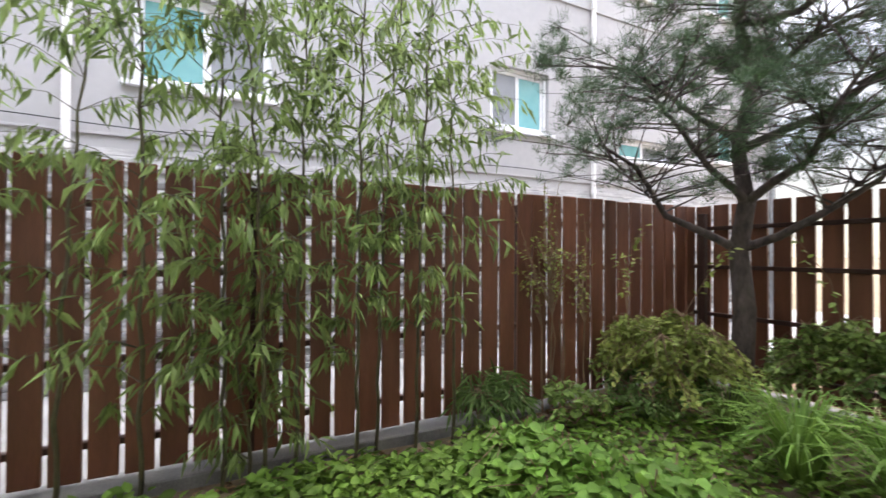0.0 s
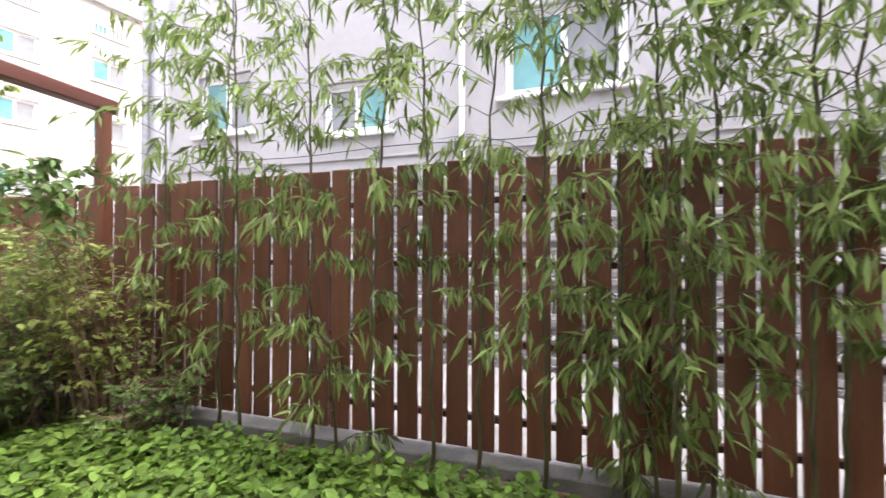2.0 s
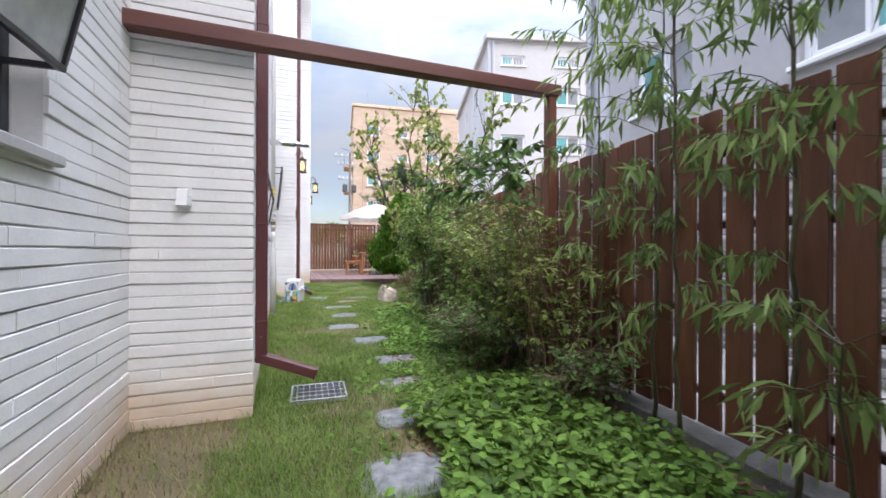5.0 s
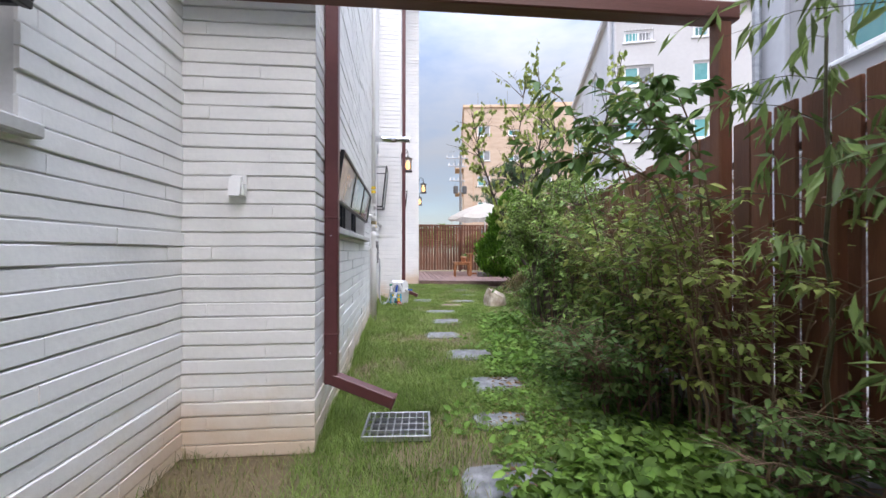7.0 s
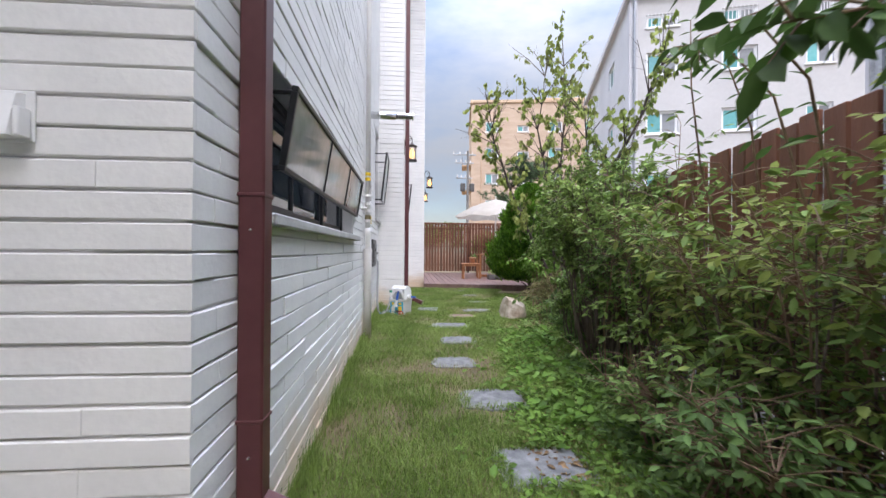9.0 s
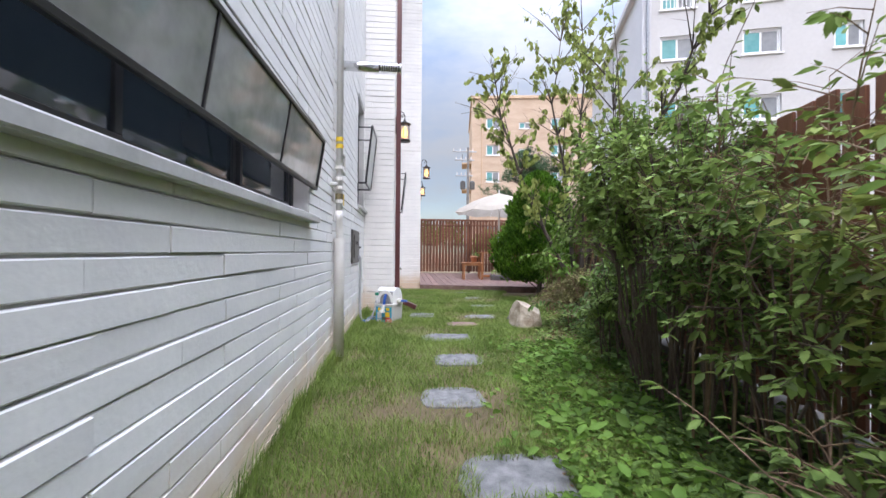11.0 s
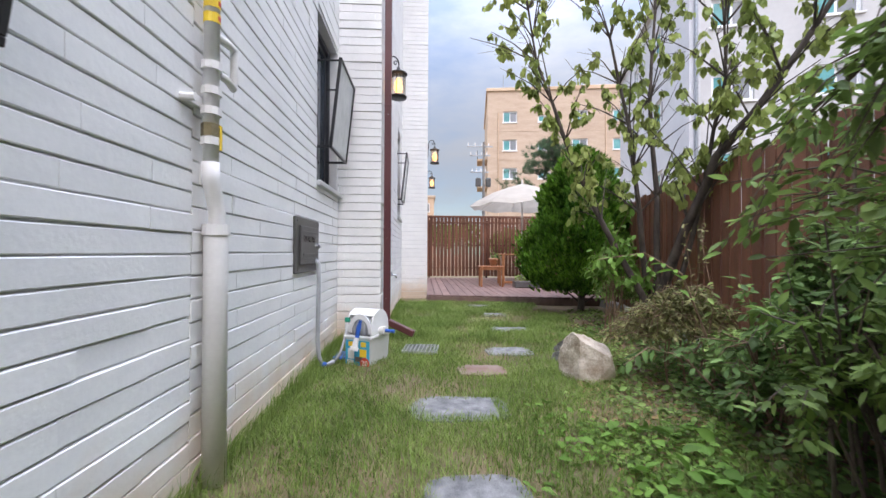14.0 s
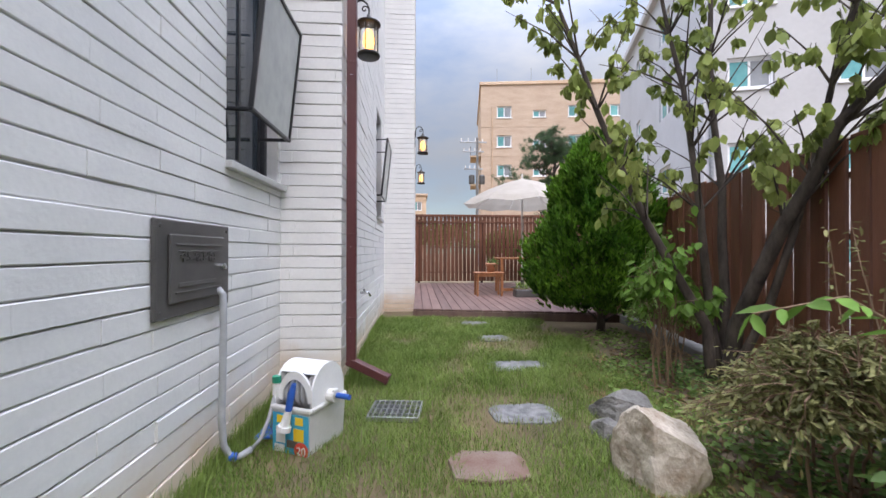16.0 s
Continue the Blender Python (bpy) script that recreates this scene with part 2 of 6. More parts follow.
L_PINE = leaf("pine_needle", (0.040, 0.078, 0.036), (0.085, 0.15, 0.065), 0.35, 0.5, 0.1)
L_GRASS = leaf("lawn_blade", (0.105, 0.175, 0.028), (0.235, 0.32, 0.082), 0.4, 0.6, 0.3)
L_STRAW = leaf("dry_lawn_blade", (0.20, 0.18, 0.08), (0.33, 0.28, 0.15), 0.35, 0.7, 0.2)
L_DRY = leaf("dry_leaf", (0.20, 0.12, 0.06), (0.34, 0.22, 0.12), 0.4, 0.8, 0.1)


# ---- mesh helpers ----
rng = np.random.default_rng(7)


class Shape:
    """Gathers vertices and faces of one mesh."""

    def __init__(self):
        self.v, self.f = [], []

    def add(self, verts, faces):
        k = len(self.v)
        self.v.extend(tuple(p) for p in verts)
        self.f.extend(tuple(i + k for i in f) for f in faces)
        return self

    def box(self, x0, y0, z0, x1, y1, z1, c=0.004, m=None):
        """A box with chamfered edges."""
        c = min(c, (x1 - x0) * 0.45, (y1 - y0) * 0.45, (z1 - z0) * 0.45)
        bm = bmesh.new()
        bmesh.ops.create_cube(bm, size=1)
        for q in bm.verts:
            q.co = Vector(((x0 + x1) / 2 + q.co.x * (x1 - x0), (y0 + y1) / 2 + q.co.y * (y1 - y0), (z0 + z1) / 2 + q.co.z * (z1 - z0)))
        if c > 0.0005:
            bmesh.ops.bevel(bm, geom=bm.edges[:], offset=c, segments=1, affect="EDGES")
        return self.bm(bm, m)

    def bm(self, bm, m=None):
        if m is not None:
            bm.transform(m)
        bm.verts.index_update()
        self.add([q.co for q in bm.verts], [[q.index for q in f.verts] for f in bm.faces])
        bm.free()
        return self

    def tube(self, pts, radii, sides=6, cap=True):
        """A round bar swept along points."""
        pts = [Vector(p) for p in pts]
        if not hasattr(radii, "__len__"):
            radii = [radii] * len(pts)
        ring, k = [], len(self.v)
        ref = Vector((0.31, 0.17, 0.93))
        for i, p in enumerate(pts):
            d = (pts[min(i + 1, len(pts) - 1)] - pts[max(i - 1, 0)]).normalized()
            a = d.cross(ref)
            if a.length < 0.05:
                a = d.cross(Vector((1, 0, 0)))
            a.normalize()
            b = d.cross(a)
            for s in range(sides):
                w = 2 * math.pi * s / sides
                ring.append(p + (a * math.cos(w) + b * math.sin(w)) * radii[i])
        faces = []
        for i in range(len(pts) - 1):
            for s in range(sides):
                t = (s + 1) % sides
                faces.append((i * sides + s, i * sides + t, (i + 1) * sides + t, (i + 1) * sides + s))
        if cap:
            faces.append(tuple(range(sides))[::-1])
            faces.append(tuple((len(pts) - 1) * sides + s for s in range(sides)))
        return self.add(ring, faces)

    def lathe(self, profile, centre=(0, 0, 0), sides=20):
        """Turns a profile of (radius, height) about the upright through centre."""
        ring = [(centre[0] + r * math.cos(2 * math.pi * s / sides), centre[1] + r * math.sin(2 * math.pi * s / sides), centre[2] + h) for r, h in profile for s in range(sides)]
        n = len(profile)
        return self.add(ring, [(i * sides + s, i * sides + (s + 1) % sides, (i + 1) * sides + (s + 1) % sides, (i + 1) * sides + s) for i in range(n - 1) for s in range(sides)])

    def prism(self, outline, z0, z1, c=0.0):
        """An upright prism over an outline in plan, its top edge drawn in by c."""
        n = len(outline)
        cx, cy = sum(p[0] for p in outline) / n, sum(p[1] for p in outline) / n
        low = [(x, y, z0) for x, y in outline]
        mid = [(x, y, z1 - c) for x, y in outline]
        top = [(x + (cx - x) * c * 3, y + (cy - y) * c * 3, z1) for x, y in outline]
        faces = [tuple(range(n))[::-1], tuple(range(2 * n, 3 * n))]
        for k in (0, n):
            faces += [(k + i, k + (i + 1) % n, k + n + (i + 1) % n, k + n + i) for i in range(n)]
        return self.add(low + mid + top, faces)

    def mesh(self, name, mat, smooth=False):
        me = bpy.data.meshes.new(name)
        me.from_pydata(self.v, [], self.f)
        me.materials.append(mat)
        if smooth:
            me.polygons.foreach_set("use_smooth", [True] * len(me.polygons))
        me.update()
        return me


def part(name, shape, mat, parent=None, label="", smooth=False):
    ob = new(name, shape.mesh(name, mat, smooth))
    if parent is not None:
        ob.parent = parent
    if label:
        tagged(ob, label)
    return ob


def thing(name, place, label, category, group="", kind="", turn=0):
    ob = new(name)
    ob.matrix_world = pose(*place, 0, 0, turn)
    return tagged(ob, label, category, group, kind)


def structure(name, shape, mat, label, category):
    return tagged(part(name, shape, mat), label, category, kind="structure")


def leaf_mesh(name, base, way, up, length, width, mat, broad=False, fold=0.25):
    """Many leaves as one mesh: arrays of base points, directions, face normals, lengths and widths."""
    base, way, up = np.asarray(base, float), np.asarray(way, float), np.asarray(up, float)
    way = way / np.maximum(np.linalg.norm(way, axis=1), 1e-6)[:, None]
    side = np.cross(way, up)
    side /= np.maximum(np.linalg.norm(side, axis=1), 1e-6)[:, None]
    nor = np.cross(side, way)
    L, W = np.asarray(length)[:, None], np.asarray(width)[:, None]
    tip = base + way * L - nor * L * fold * 0.6
    if broad:
        l1, r1 = base + way * L * 0.28 - side * W * 0.42 + nor * W * fold * 0.5, base + way * L * 0.28 + side * W * 0.42 + nor * W * fold * 0.5
        l2, r2 = base + way * L * 0.62 - side * W * 0.45 + nor * W * fold * 0.3 - nor * L * fold * 0.2, base + way * L * 0.62 + side * W * 0.45 + nor * W * fold * 0.3 - nor * L * fold * 0.2
        verts = np.stack([base, l1, l2, tip, r2, r1], 1).reshape(-1, 3)
        k, pat, size = 6, np.array([0, 3, 2, 1, 0, 5, 4, 3]), 4
    else:
        mid = base + way * L * 0.42 + nor * W * fold
        verts = np.stack([base, mid - side * W * 0.5, tip, mid + side * W * 0.5], 1).reshape(-1, 3)
        k, pat, size = 4, np.array([0, 2, 1, 0, 3, 2]), 3
    return raw_mesh(name, verts, (np.arange(len(base))[:, None] * k + pat[None, :]).ravel(), size, mat)


def raw_mesh(name, verts, loops, size, mat):
    me = bpy.data.meshes.new(name)
    nf = len(loops) // size
    me.vertices.add(len(verts))
    me.vertices.foreach_set("co", np.ascontiguousarray(verts, dtype=np.float32).ravel())
    me.loops.add(len(loops))
    me.loops.foreach_set("vertex_index", np.ascontiguousarray(loops, dtype=np.int32))
    me.polygons.add(nf)
    me.polygons.foreach_set("loop_start", np.arange(nf, dtype=np.int32) * size)
    me.materials.append(mat)
    me.update(calc_edges=True)
    return me


def unit(n):
    d = rng.normal(size=(n, 3))
    return d / np.linalg.norm(d, axis=1)[:, None]


def facade(origin, u, n, width, height, holes, mat, name, label, category="wall", depth=0.16, kind="structure"):
    """A wall sheet with real openings and reveals. holes: (a0, z0, a1, z1) along the wall."""
    o, u, n = Vector(origin), Vector(u).normalized(), Vector(n).normalized()
    xs = sorted({0, width, *[h[0] for h in holes], *[h[2] for h in holes]})
    zs = sorted({0, height, *[h[1] for h in holes], *[h[3] for h in holes]})
    s = Shape()
    at = lambda a, z, d=0: o + u * a + Vector((0, 0, z)) - n * d
    for a, b in zip(xs, xs[1:]):
        for c, d in zip(zs, zs[1:]):
            if any(h[0] <= a and b <= h[2] and h[1] <= c and d <= h[3] for h in holes):
                continue
            s.add([at(a, c), at(b, c), at(b, d), at(a, d)], [(0, 1, 2, 3)])
            s.add([at(a, c, depth), at(b, c, depth), at(b, d, depth), at(a, d, depth)], [(3, 2, 1, 0)])
    for a, c, b, d in holes + [(0, 0, width, height)]:
        e = [(a, c), (b, c), (b, d), (a, d)]
        for p, q in zip(e, e[1:] + e[:1]):
            s.add([at(*p), at(*q), at(*q, depth), at(*p, depth)], [(0, 1, 2, 3)])
    ob = part(name, s, mat)
    return tagged(ob, label, category, kind=kind) if kind == "structure" else ob


def window_unit(name, origin, u, n, a0, z0, a1, z1, inset, frame_mat, panes, label, fw=0.05, parent=None):
    """A sliding window: frame, upright mullions and panes set back in its opening."""
    o, u, n = Vector(origin), Vector(u).normalized(), Vector(n).normalized()
    m = Matrix.Translation(o - n * inset) @ Matrix((u, Vector((0, 0, 1)).cross(u), Vector((0, 0, 1)))).transposed().to_4x4()
    top = new(name)
    if parent is None:
        tagged(top, label, "window", kind="structure")
    else:
        top.parent = parent
    s = Shape()
    for b in ((a0, z0, a1, z0 + fw), (a0, z1 - fw, a1, z1), (a0, z0 + fw, a0 + fw, z1 - fw), (a1 - fw, z0 + fw, a1, z1 - fw)):
        s.box(b[0], -0.03, b[1], b[2], 0.03, b[3], 0.004, m)
    part("window_frame", s, frame_mat, top)
    k = len(panes)
    w = (a1 - a0 - 2 * fw) / k
    for i, g in enumerate(panes):
        x = a0 + fw + i * w
        s = Shape()
        for b in ((x, z0 + fw, x + w, z0 + fw * 1.8), (x, z1 - fw * 1.8, x + w, z1 - fw), (x, z0 + fw * 1.8, x + fw * 0.7, z1 - fw * 1.8), (x + w - fw * 0.7, z0 + fw * 1.8, x + w, z1 - fw * 1.8)):
            s.box(b[0], -0.015 + 0.02 * (i % 2), b[1], b[2], 0.01 + 0.02 * (i % 2), b[3], 0.002, m)
        sash = part("sash", s, frame_mat, top)
        part("pane", Shape().box(x + fw * 0.7, -0.004 + 0.02 * (i % 2), z0 + fw * 1.8, x + w - fw * 0.7, 0.002 + 0.02 * (i % 2), z1 - fw * 1.8, 0, m), g, sash)
    return top


# ---- ground ----
g = Shape()
gx = [-400, -60, -12, -4] + [(-0.5 + 0.25 * i) for i in range(27)] + [8, 14, 60, 400]
gy = [-400, -60, -14, -7] + [(-5 + 0.25 * i) for i in range(80)] + [18, 30, 90, 700]


def fence_x(y):
    """Plan line of the long fence."""
    return 1.85 + (y + 4.35) * 0.102 if y < 3.6 else 2.661 + (y - 3.6) * 0.205


def ground_z(x, y):
    near = max(0.0, min(1.0, (x - fence_x(y) + 1.0) / 0.8)) if -5 < y < 12 and x < fence_x(y) + 0.2 else 0.0
    h = 0.045 * near + 0.02 * noise.noise(Vector((x * 0.9, y * 0.9, 3.1))) if -5 < y < 13 and -0.6 < x < 5 else 0.0
    back = max(0.0, min(1.0, (-1.6 - y) / 1.5)) if y > -5 and -1 < x < 2.2 else 0.0
    return h + 0.08 * back


vid = [(x, y, ground_z(x, y)) for y in gy for x in gx]
nx = len(gx)
g.add(vid, [(j * nx + i, j * nx + i + 1, (j + 1) * nx + i + 1, (j + 1) * nx + i) for j in range(len(gy) - 1) for i in range(nx - 1)])
structure("ground", g, M_SOIL, "uneven lawn soil with thin worn brownish patches", "ground")

# bare planting bed along the fence
s = Shape()
rows = [-4.2 + 0.3 * i for i in range(54)]
bed = []
for y in rows:
    f = fence_x(y)
    left = f - (1.25 if y < 2.5 else max(0.8, 1.15 - (y - 2.5) * 0.03)) + 0.15 * noise.noise(Vector((y * 1.3, 5, 0)))
    if y < -2.2:
        left = -0.2
    for k in range(5):
        x = left + (f - 0.03 - left) * k / 4
        bed.append((x, y, ground_z(x, y) + (0.012 if 0 < k else -0.01)))
s.add(bed, [(j * 5 + i, j * 5 + i + 1, j * 5 + 6 + i, j * 5 + 5 + i) for j in range(len(rows) - 1) for i in range(4)])
structure("planting_bed", s, M_EARTH, "bare brown soil bed with leaf litter", "soil")

# ---- house ----
XA, XB, XC, XD = -0.37, 0.21, 0.66, 1.20
XB1, XB2 = 0.268, 0.198  # the side wall is not quite parallel to the lawn
YB, YC, YD, YE = 3.25, 9.93, 14.15, 18.95
TOP, TALL = 6.2, 9.6
REAR = ("wall_return_second", "wall_far", "wall_return_third", "wall_deck")
WALLS = [
    # name, origin, along, outward, length, openings
    ("wall_recess", (XA, -5.2, 0), (0, 1, 0), (1, 0, 0), YB + 5.2, [(5.2 + 0.55, 1.40, 5.2 + 2.37, 2.09)]),
    ("wall_return", (XA, YB, 0), (1, 0, 0), (0, -1, 0), XB1 - XA, []),
    ("wall_side", (XB1, YB, 0), ((XB2 - XB1) / (YC - YB), 1, 0), (1, -(XB2 - XB1) / (YC - YB), 0), YC - YB, [(0.52, 1.19, 2.97, 1.79), (5.75, 1.58, 6.62, 3.10)]),
    ("wall_return_second", (XB2, YC, 0), (1, 0, 0), (0, -1, 0), XC - XB2, []),
    ("wall_far", (XC, YC, 0), (0, 1, 0), (1, 0, 0), YD - YC, [(2.75, 1.6, 3.6, 3.2)]),
    ("wall_return_third", (XC, YD, 0), (1, 0, 0), (0, -1, 0), XD - XC, []),
    ("wall_deck", (XD, YD, 0), (0, 1, 0), (1, 0, 0), YE - YD, []),
]
PITCH, BRICK = 0.081, 0.63
wall_objects = {}
for name, o, u, n, length, holes in WALLS:
    wall_objects[name] = facade(o, u, n, length, TALL if name in REAR else TOP, holes, M_JOINT, name, "white painted long-brick house wall", depth=0.22)
# end wall and roof slab close the house
structure("wall_house_end", Shape().box(XD - 6.0, YE - 0.2, 0, XD - 0.004, YE + 0.0, TALL), M_JOINT, "white house end wall", "wall")
structure("wall_house_inner", Shape().box(-3.0, -5.2, 0, -2.8, YE - 0.2, TOP), M_JOINT, "plain inner wall of the house", "wall")
structure("roof", Shape().box(-3.0, -5.2, TOP, XB2 + 0.03, YC - 0.02, TOP + 0.15).box(-3.0, YC - 0.02, TALL, XD + 0.05, YE, TALL + 0.15).box(-3.0, YC - 0.02, TOP, XB2 - 0.02, YC + 0.2, TALL), M_JOINT, "flat roof slab of the white house", "roof")

# long fence: boards on rails along a kerb
fence = tagged(new("fence"), "dark red-brown stained board fence with narrow gaps on a concrete kerb", "fence", kind="structure")
kerb = Shape()
FLINE = [(1.85, -4.35), (2.661, 3.6), (2.661 + 8.4 * 0.205, 12.0), (4.95, 19.1)]
BACK = [(-0.36, -4.22), (1.85, -4.35)]
for (ax, ay), (bx, by) in list(zip(FLINE, FLINE[1:])) + [BACK]:
    a, b = Vector((ax, ay, 0)), Vector((bx, by, 0))
    d = b - a
    m = Matrix.Translation(a) @ Matrix.Rotation(math.atan2(d.y, d.x), 4, "Z")
    kerb.box(-0.03, -0.09, -0.05, d.length + 0.03, 0.10, 0.125, 0.008, m)
structure("kerb", kerb, M_KERB, "low grey concrete kerb below the fence", "kerb")

yard = Shape()
for ya, yb in ((-12.0, 3.6), (3.6, 14.0)):
    yard.add([(fence_x(ya) + 0.1, ya, 0.03), (9.0, ya, 0.03), (9.0, yb, 0.03), (fence_x(yb) + 0.1, yb, 0.03)], [(0, 1, 2, 3)])
structure("yard", yard, M_YARD, "pale concrete yard of the neighbouring house", "pavement")

# deck
DZ = 0.15
DECK_L, DECK_R = (1.20, 13.42), (4.62, 12.72)


# ---- neighbouring buildings ----
def block(name, corner, u, width, depth, height, wins, wall_mat, side_mat, label, roof_over=0.15, side_wins=(), panes=None):
    """A block of flats: front wall with set-back windows, three plain walls, a roof slab with its edge."""
    top = thing(name, (0, 0, 0), label, "building")
    o, u = Vector((*corner, 0)), Vector((*u, 0)).normalized()
    n = u.cross(Vector((0, 0, 1)))
    panes = panes or [M_TEAL, M_GREYGLASS]
    wall = facade(o, u, n, width, height, [w for w in wins], wall_mat, "wall", "", depth=0.25, kind="part")
    wall.parent = top
    for w in wins:
        window_unit("window", o, u, n, *w, 0.10, M_FRAME, panes if len(w) == 4 else panes, "", 0.055, top)
        part("sill", Shape().box(w[0] - 0.06, -0.06, w[1] - 0.06, w[2] + 0.06, 0.08, w[1] - 0.002, 0.006, Matrix.Translation(o) @ Matrix.Rotation(math.atan2(u.y, u.x), 4, "Z")), M_FRAME, top)
    side = facade(o - n * depth, n, -u, depth - 0.252, height, [s for s in side_wins], side_mat, "wall", "", depth=0.25, kind="part")
    side.parent = top
    for w in side_wins:
        window_unit("window", o - n * depth, n, -u, *w, 0.10, M_FRAME, panes, "", 0.055, top)
    far = facade(o + u * width - n * 0.252, -n, u, depth - 0.252, height, [], side_mat, "wall", "", depth=0.25, kind="part")
    far.parent = top
    back = facade(o + u * (width - 0.26) - n * depth, -u, -n, width - 0.52, height, [], side_mat, "wall", "", depth=0.25, kind="part")
    back.parent = top
    m = Matrix.Translation(o) @ Matrix.Rotation(math.atan2(u.y, u.x), 4, "Z")
    part("roof", Shape().box(-roof_over, -roof_over, height + 0.002, width + roof_over, depth + roof_over, height + 0.28, 0.02, m), side_mat, top)
    return top, m


def drain(parent, m, x, y, z0, z1, r, mat):
    p = lambda a, b, c: m @ Vector((a, b, c))
    pipe = part("rain_pipe", Shape().tube([p(x, y, z0), p(x, y, z1)], r, 8), mat, parent)
    for i in range(int((z1 - z0) / 1.4)):
        part("clamp", Shape().tube([p(x, y, z0 + 0.8 + i * 1.4), p(x, y, z0 + 0.86 + i * 1.4)], r * 1.25, 8), mat, pipe)


U1 = (-0.1, -1.0)
rows1 = [(0.95, 2.85, 1.85, 3.66), (2.95, 2.68, 3.85, 3.32), (5.20, 2.90, 6.42, 3.82), (9.12, 3.0, 10.1, 3.87), (11.5, 2.80, 12.7, 3.16), (13.7, 3.0, 14.6, 3.74)]
wins1 = rows1 + [(a, c + 2.7, b, d + 2.7) for a, c, b, d in rows1]
# front faces the fence, so it runs from its far end back to the corner
L1 = 15.9
uu = Vector((0.1, 1.0, 0)).normalized()
C1 = Vector((4.95, 5.57, 0))


def flats_beside_fence():
    top = thing("apartment_house", (0, 0, 0), "pale grey rendered apartment house with slate grey corner, teal windows", "building")
    u, n = -uu, Vector((-uu.y, uu.x, 0))
    o = C1
    wall = facade(o, u, n, L1, 7.7, wins1, M_NB, "wall", "", depth=0.25, kind="part")
    wall.parent = top
    end = facade(o - n * 9, n, uu, 9 - 0.252, 7.7, [], M_NBGREY, "wall", "", depth=0.25, kind="part")
    end.parent = top
    end = facade(o + u * L1 - n * 0.252, -n, -uu, 9 - 0.252, 7.7, [], M_NB, "wall", "", depth=0.25, kind="part")
    end.parent = top
    m = Matrix.Translation(o) @ Matrix((u, -n, Vector((0, 0, 1)))).transposed().to_4x4()
    part("roof", Shape().box(-0.1, -0.1, 7.702, L1 + 0.1, 9.1, 8.0, 0.02, m), M_NBGREY, top)
    for i, w in enumerate(wins1):
        window_unit("window", o, u, n, *w, 0.09, M_FRAME, [M_GREYGLASS, M_TEAL] if i % 2 else [M_TEAL, M_GREYGLASS], "", 0.05, top)
        part("sill", Shape().box(w[0] - 0.08, -0.05, w[1] - 0.05, w[2] + 0.08, 0.10, w[1] - 0.003, 0.006, m), M_FRAME, top)
    part("corner_pilaster", Shape().box(-0.06, -0.06, 0, 0.42, 0.3, 7.7, 0.01, m), M_NBGREY, top, "slate grey rendered corner")
    drain(top, m, 0.12, -0.13, 0.0, 7.6, 0.05, M_GALV)
    drain(top, m, 15.6, -0.08, 0.0, 7.6, 0.05, M_GALV)
    drain(top, m, 4.75, -0.06, 0.0, 7.6, 0.035, M_PVC)
    drain(top, m, 9.0 + 1.9, -0.06, 0.0, 7.6, 0.035, M_PVC)
    for z in (2.36, 5.0):
        part("band", Shape().box(0.42, -0.02, z, L1, 0.0, z + 0.025, 0.004, m), M_NB, top)
    for i in range(30):
        part("course", Shape().box(0.43, -0.03 + 0.012 * (i * 7 % 3), 0.04 + 0.074 * i, L1, -0.001, 0.04 + 0.074 * i + 0.062, 0.006, m), M_GREYBRICK, top)
    part("cable", Shape().tube([m @ Vector((0.5 + 0.4 * i, -0.03, 2.46 + 0.02 * math.sin(i * 0.9))) for i in range(38)], 0.006, 4), M_BLACK, top)


flats_beside_fence()

# grey flats beyond, seen over the fence
cols = [(0.6, 1.8), (3.35, 4.6), (6.2, 7.1), (8.9, 10.2)]
grey_wins = [(a, z, b, z + h) for a, b in cols for z, h in ((0.7, 1.0), (3.3, 0.95), (5.8, 0.92), (8.2, 0.9), (10.1, 0.52))]
flats, m2 = block("grey_flats", (9.7, 18.2), (0.96, -0.28), 13, 12.1, 11.3, grey_wins, M_GB, M_NBGREY, "light grey rendered flats with slate grey flank and teal windows", 0.2,
                  [(a, z + k * 2.95, b, z + h + k * 2.95) for k in range(3) for a, z, b, h in ((7.65, 3.3, 9.0, 1.05), (3.9, 3.75, 4.6, 0.65))])
part("corner_pilaster", Shape().box(-0.05, -0.05, 0, 0.28, 0.26, 11.3, 0.01, m2), M_NBGREY, flats, "slate grey corner")
drain(flats, m2, 0.14, -0.12, 0, 11.2, 0.055, M_GALV)
part("water_tank", Shape().lathe([(0, 0.9), (0.35, 0.8), (0.42, 0.5), (0.42, 0), (0, 0)], m2 @ Vector((1.2, 5.5, 11.58)), 14), M_GALV, flats)
for a, b in cols:
    for i in range(9):
        x = a + 0.06 + (b - a - 0.12) * i / 8
        part("grille_bar", Shape().tube([m2 @ Vector((x, -0.05, 10.1)), m2 @ Vector((x, -0.05, 10.62))], 0.015, 4), M_FRAME, flats)

# apricot block straight ahead
cols = [(1.35, 2.6), (4.4, 5.5), (7.35, 8.7), (10.8, 12.2), (14.4, 15.7)]
apr_wins = [(a, z, b, z + (0.62 if i == 1 else 1.0)) for i, (a, b) in enumerate(cols) for z in (2.4, 4.95, 7.5, 10.0, 12.5)]
apricot, m3 = block("apricot_flats", (6.72, 41.4), (1, -0.125), 20, 11, 15.3, apr_wins, M_APRICOT, M_TAN, "five-storey apricot stone-clad flats with teal windows", 0.12)
drain(apricot, m3, 0.95, -0.08, 0, 13.4, 0.045, M_TAN)
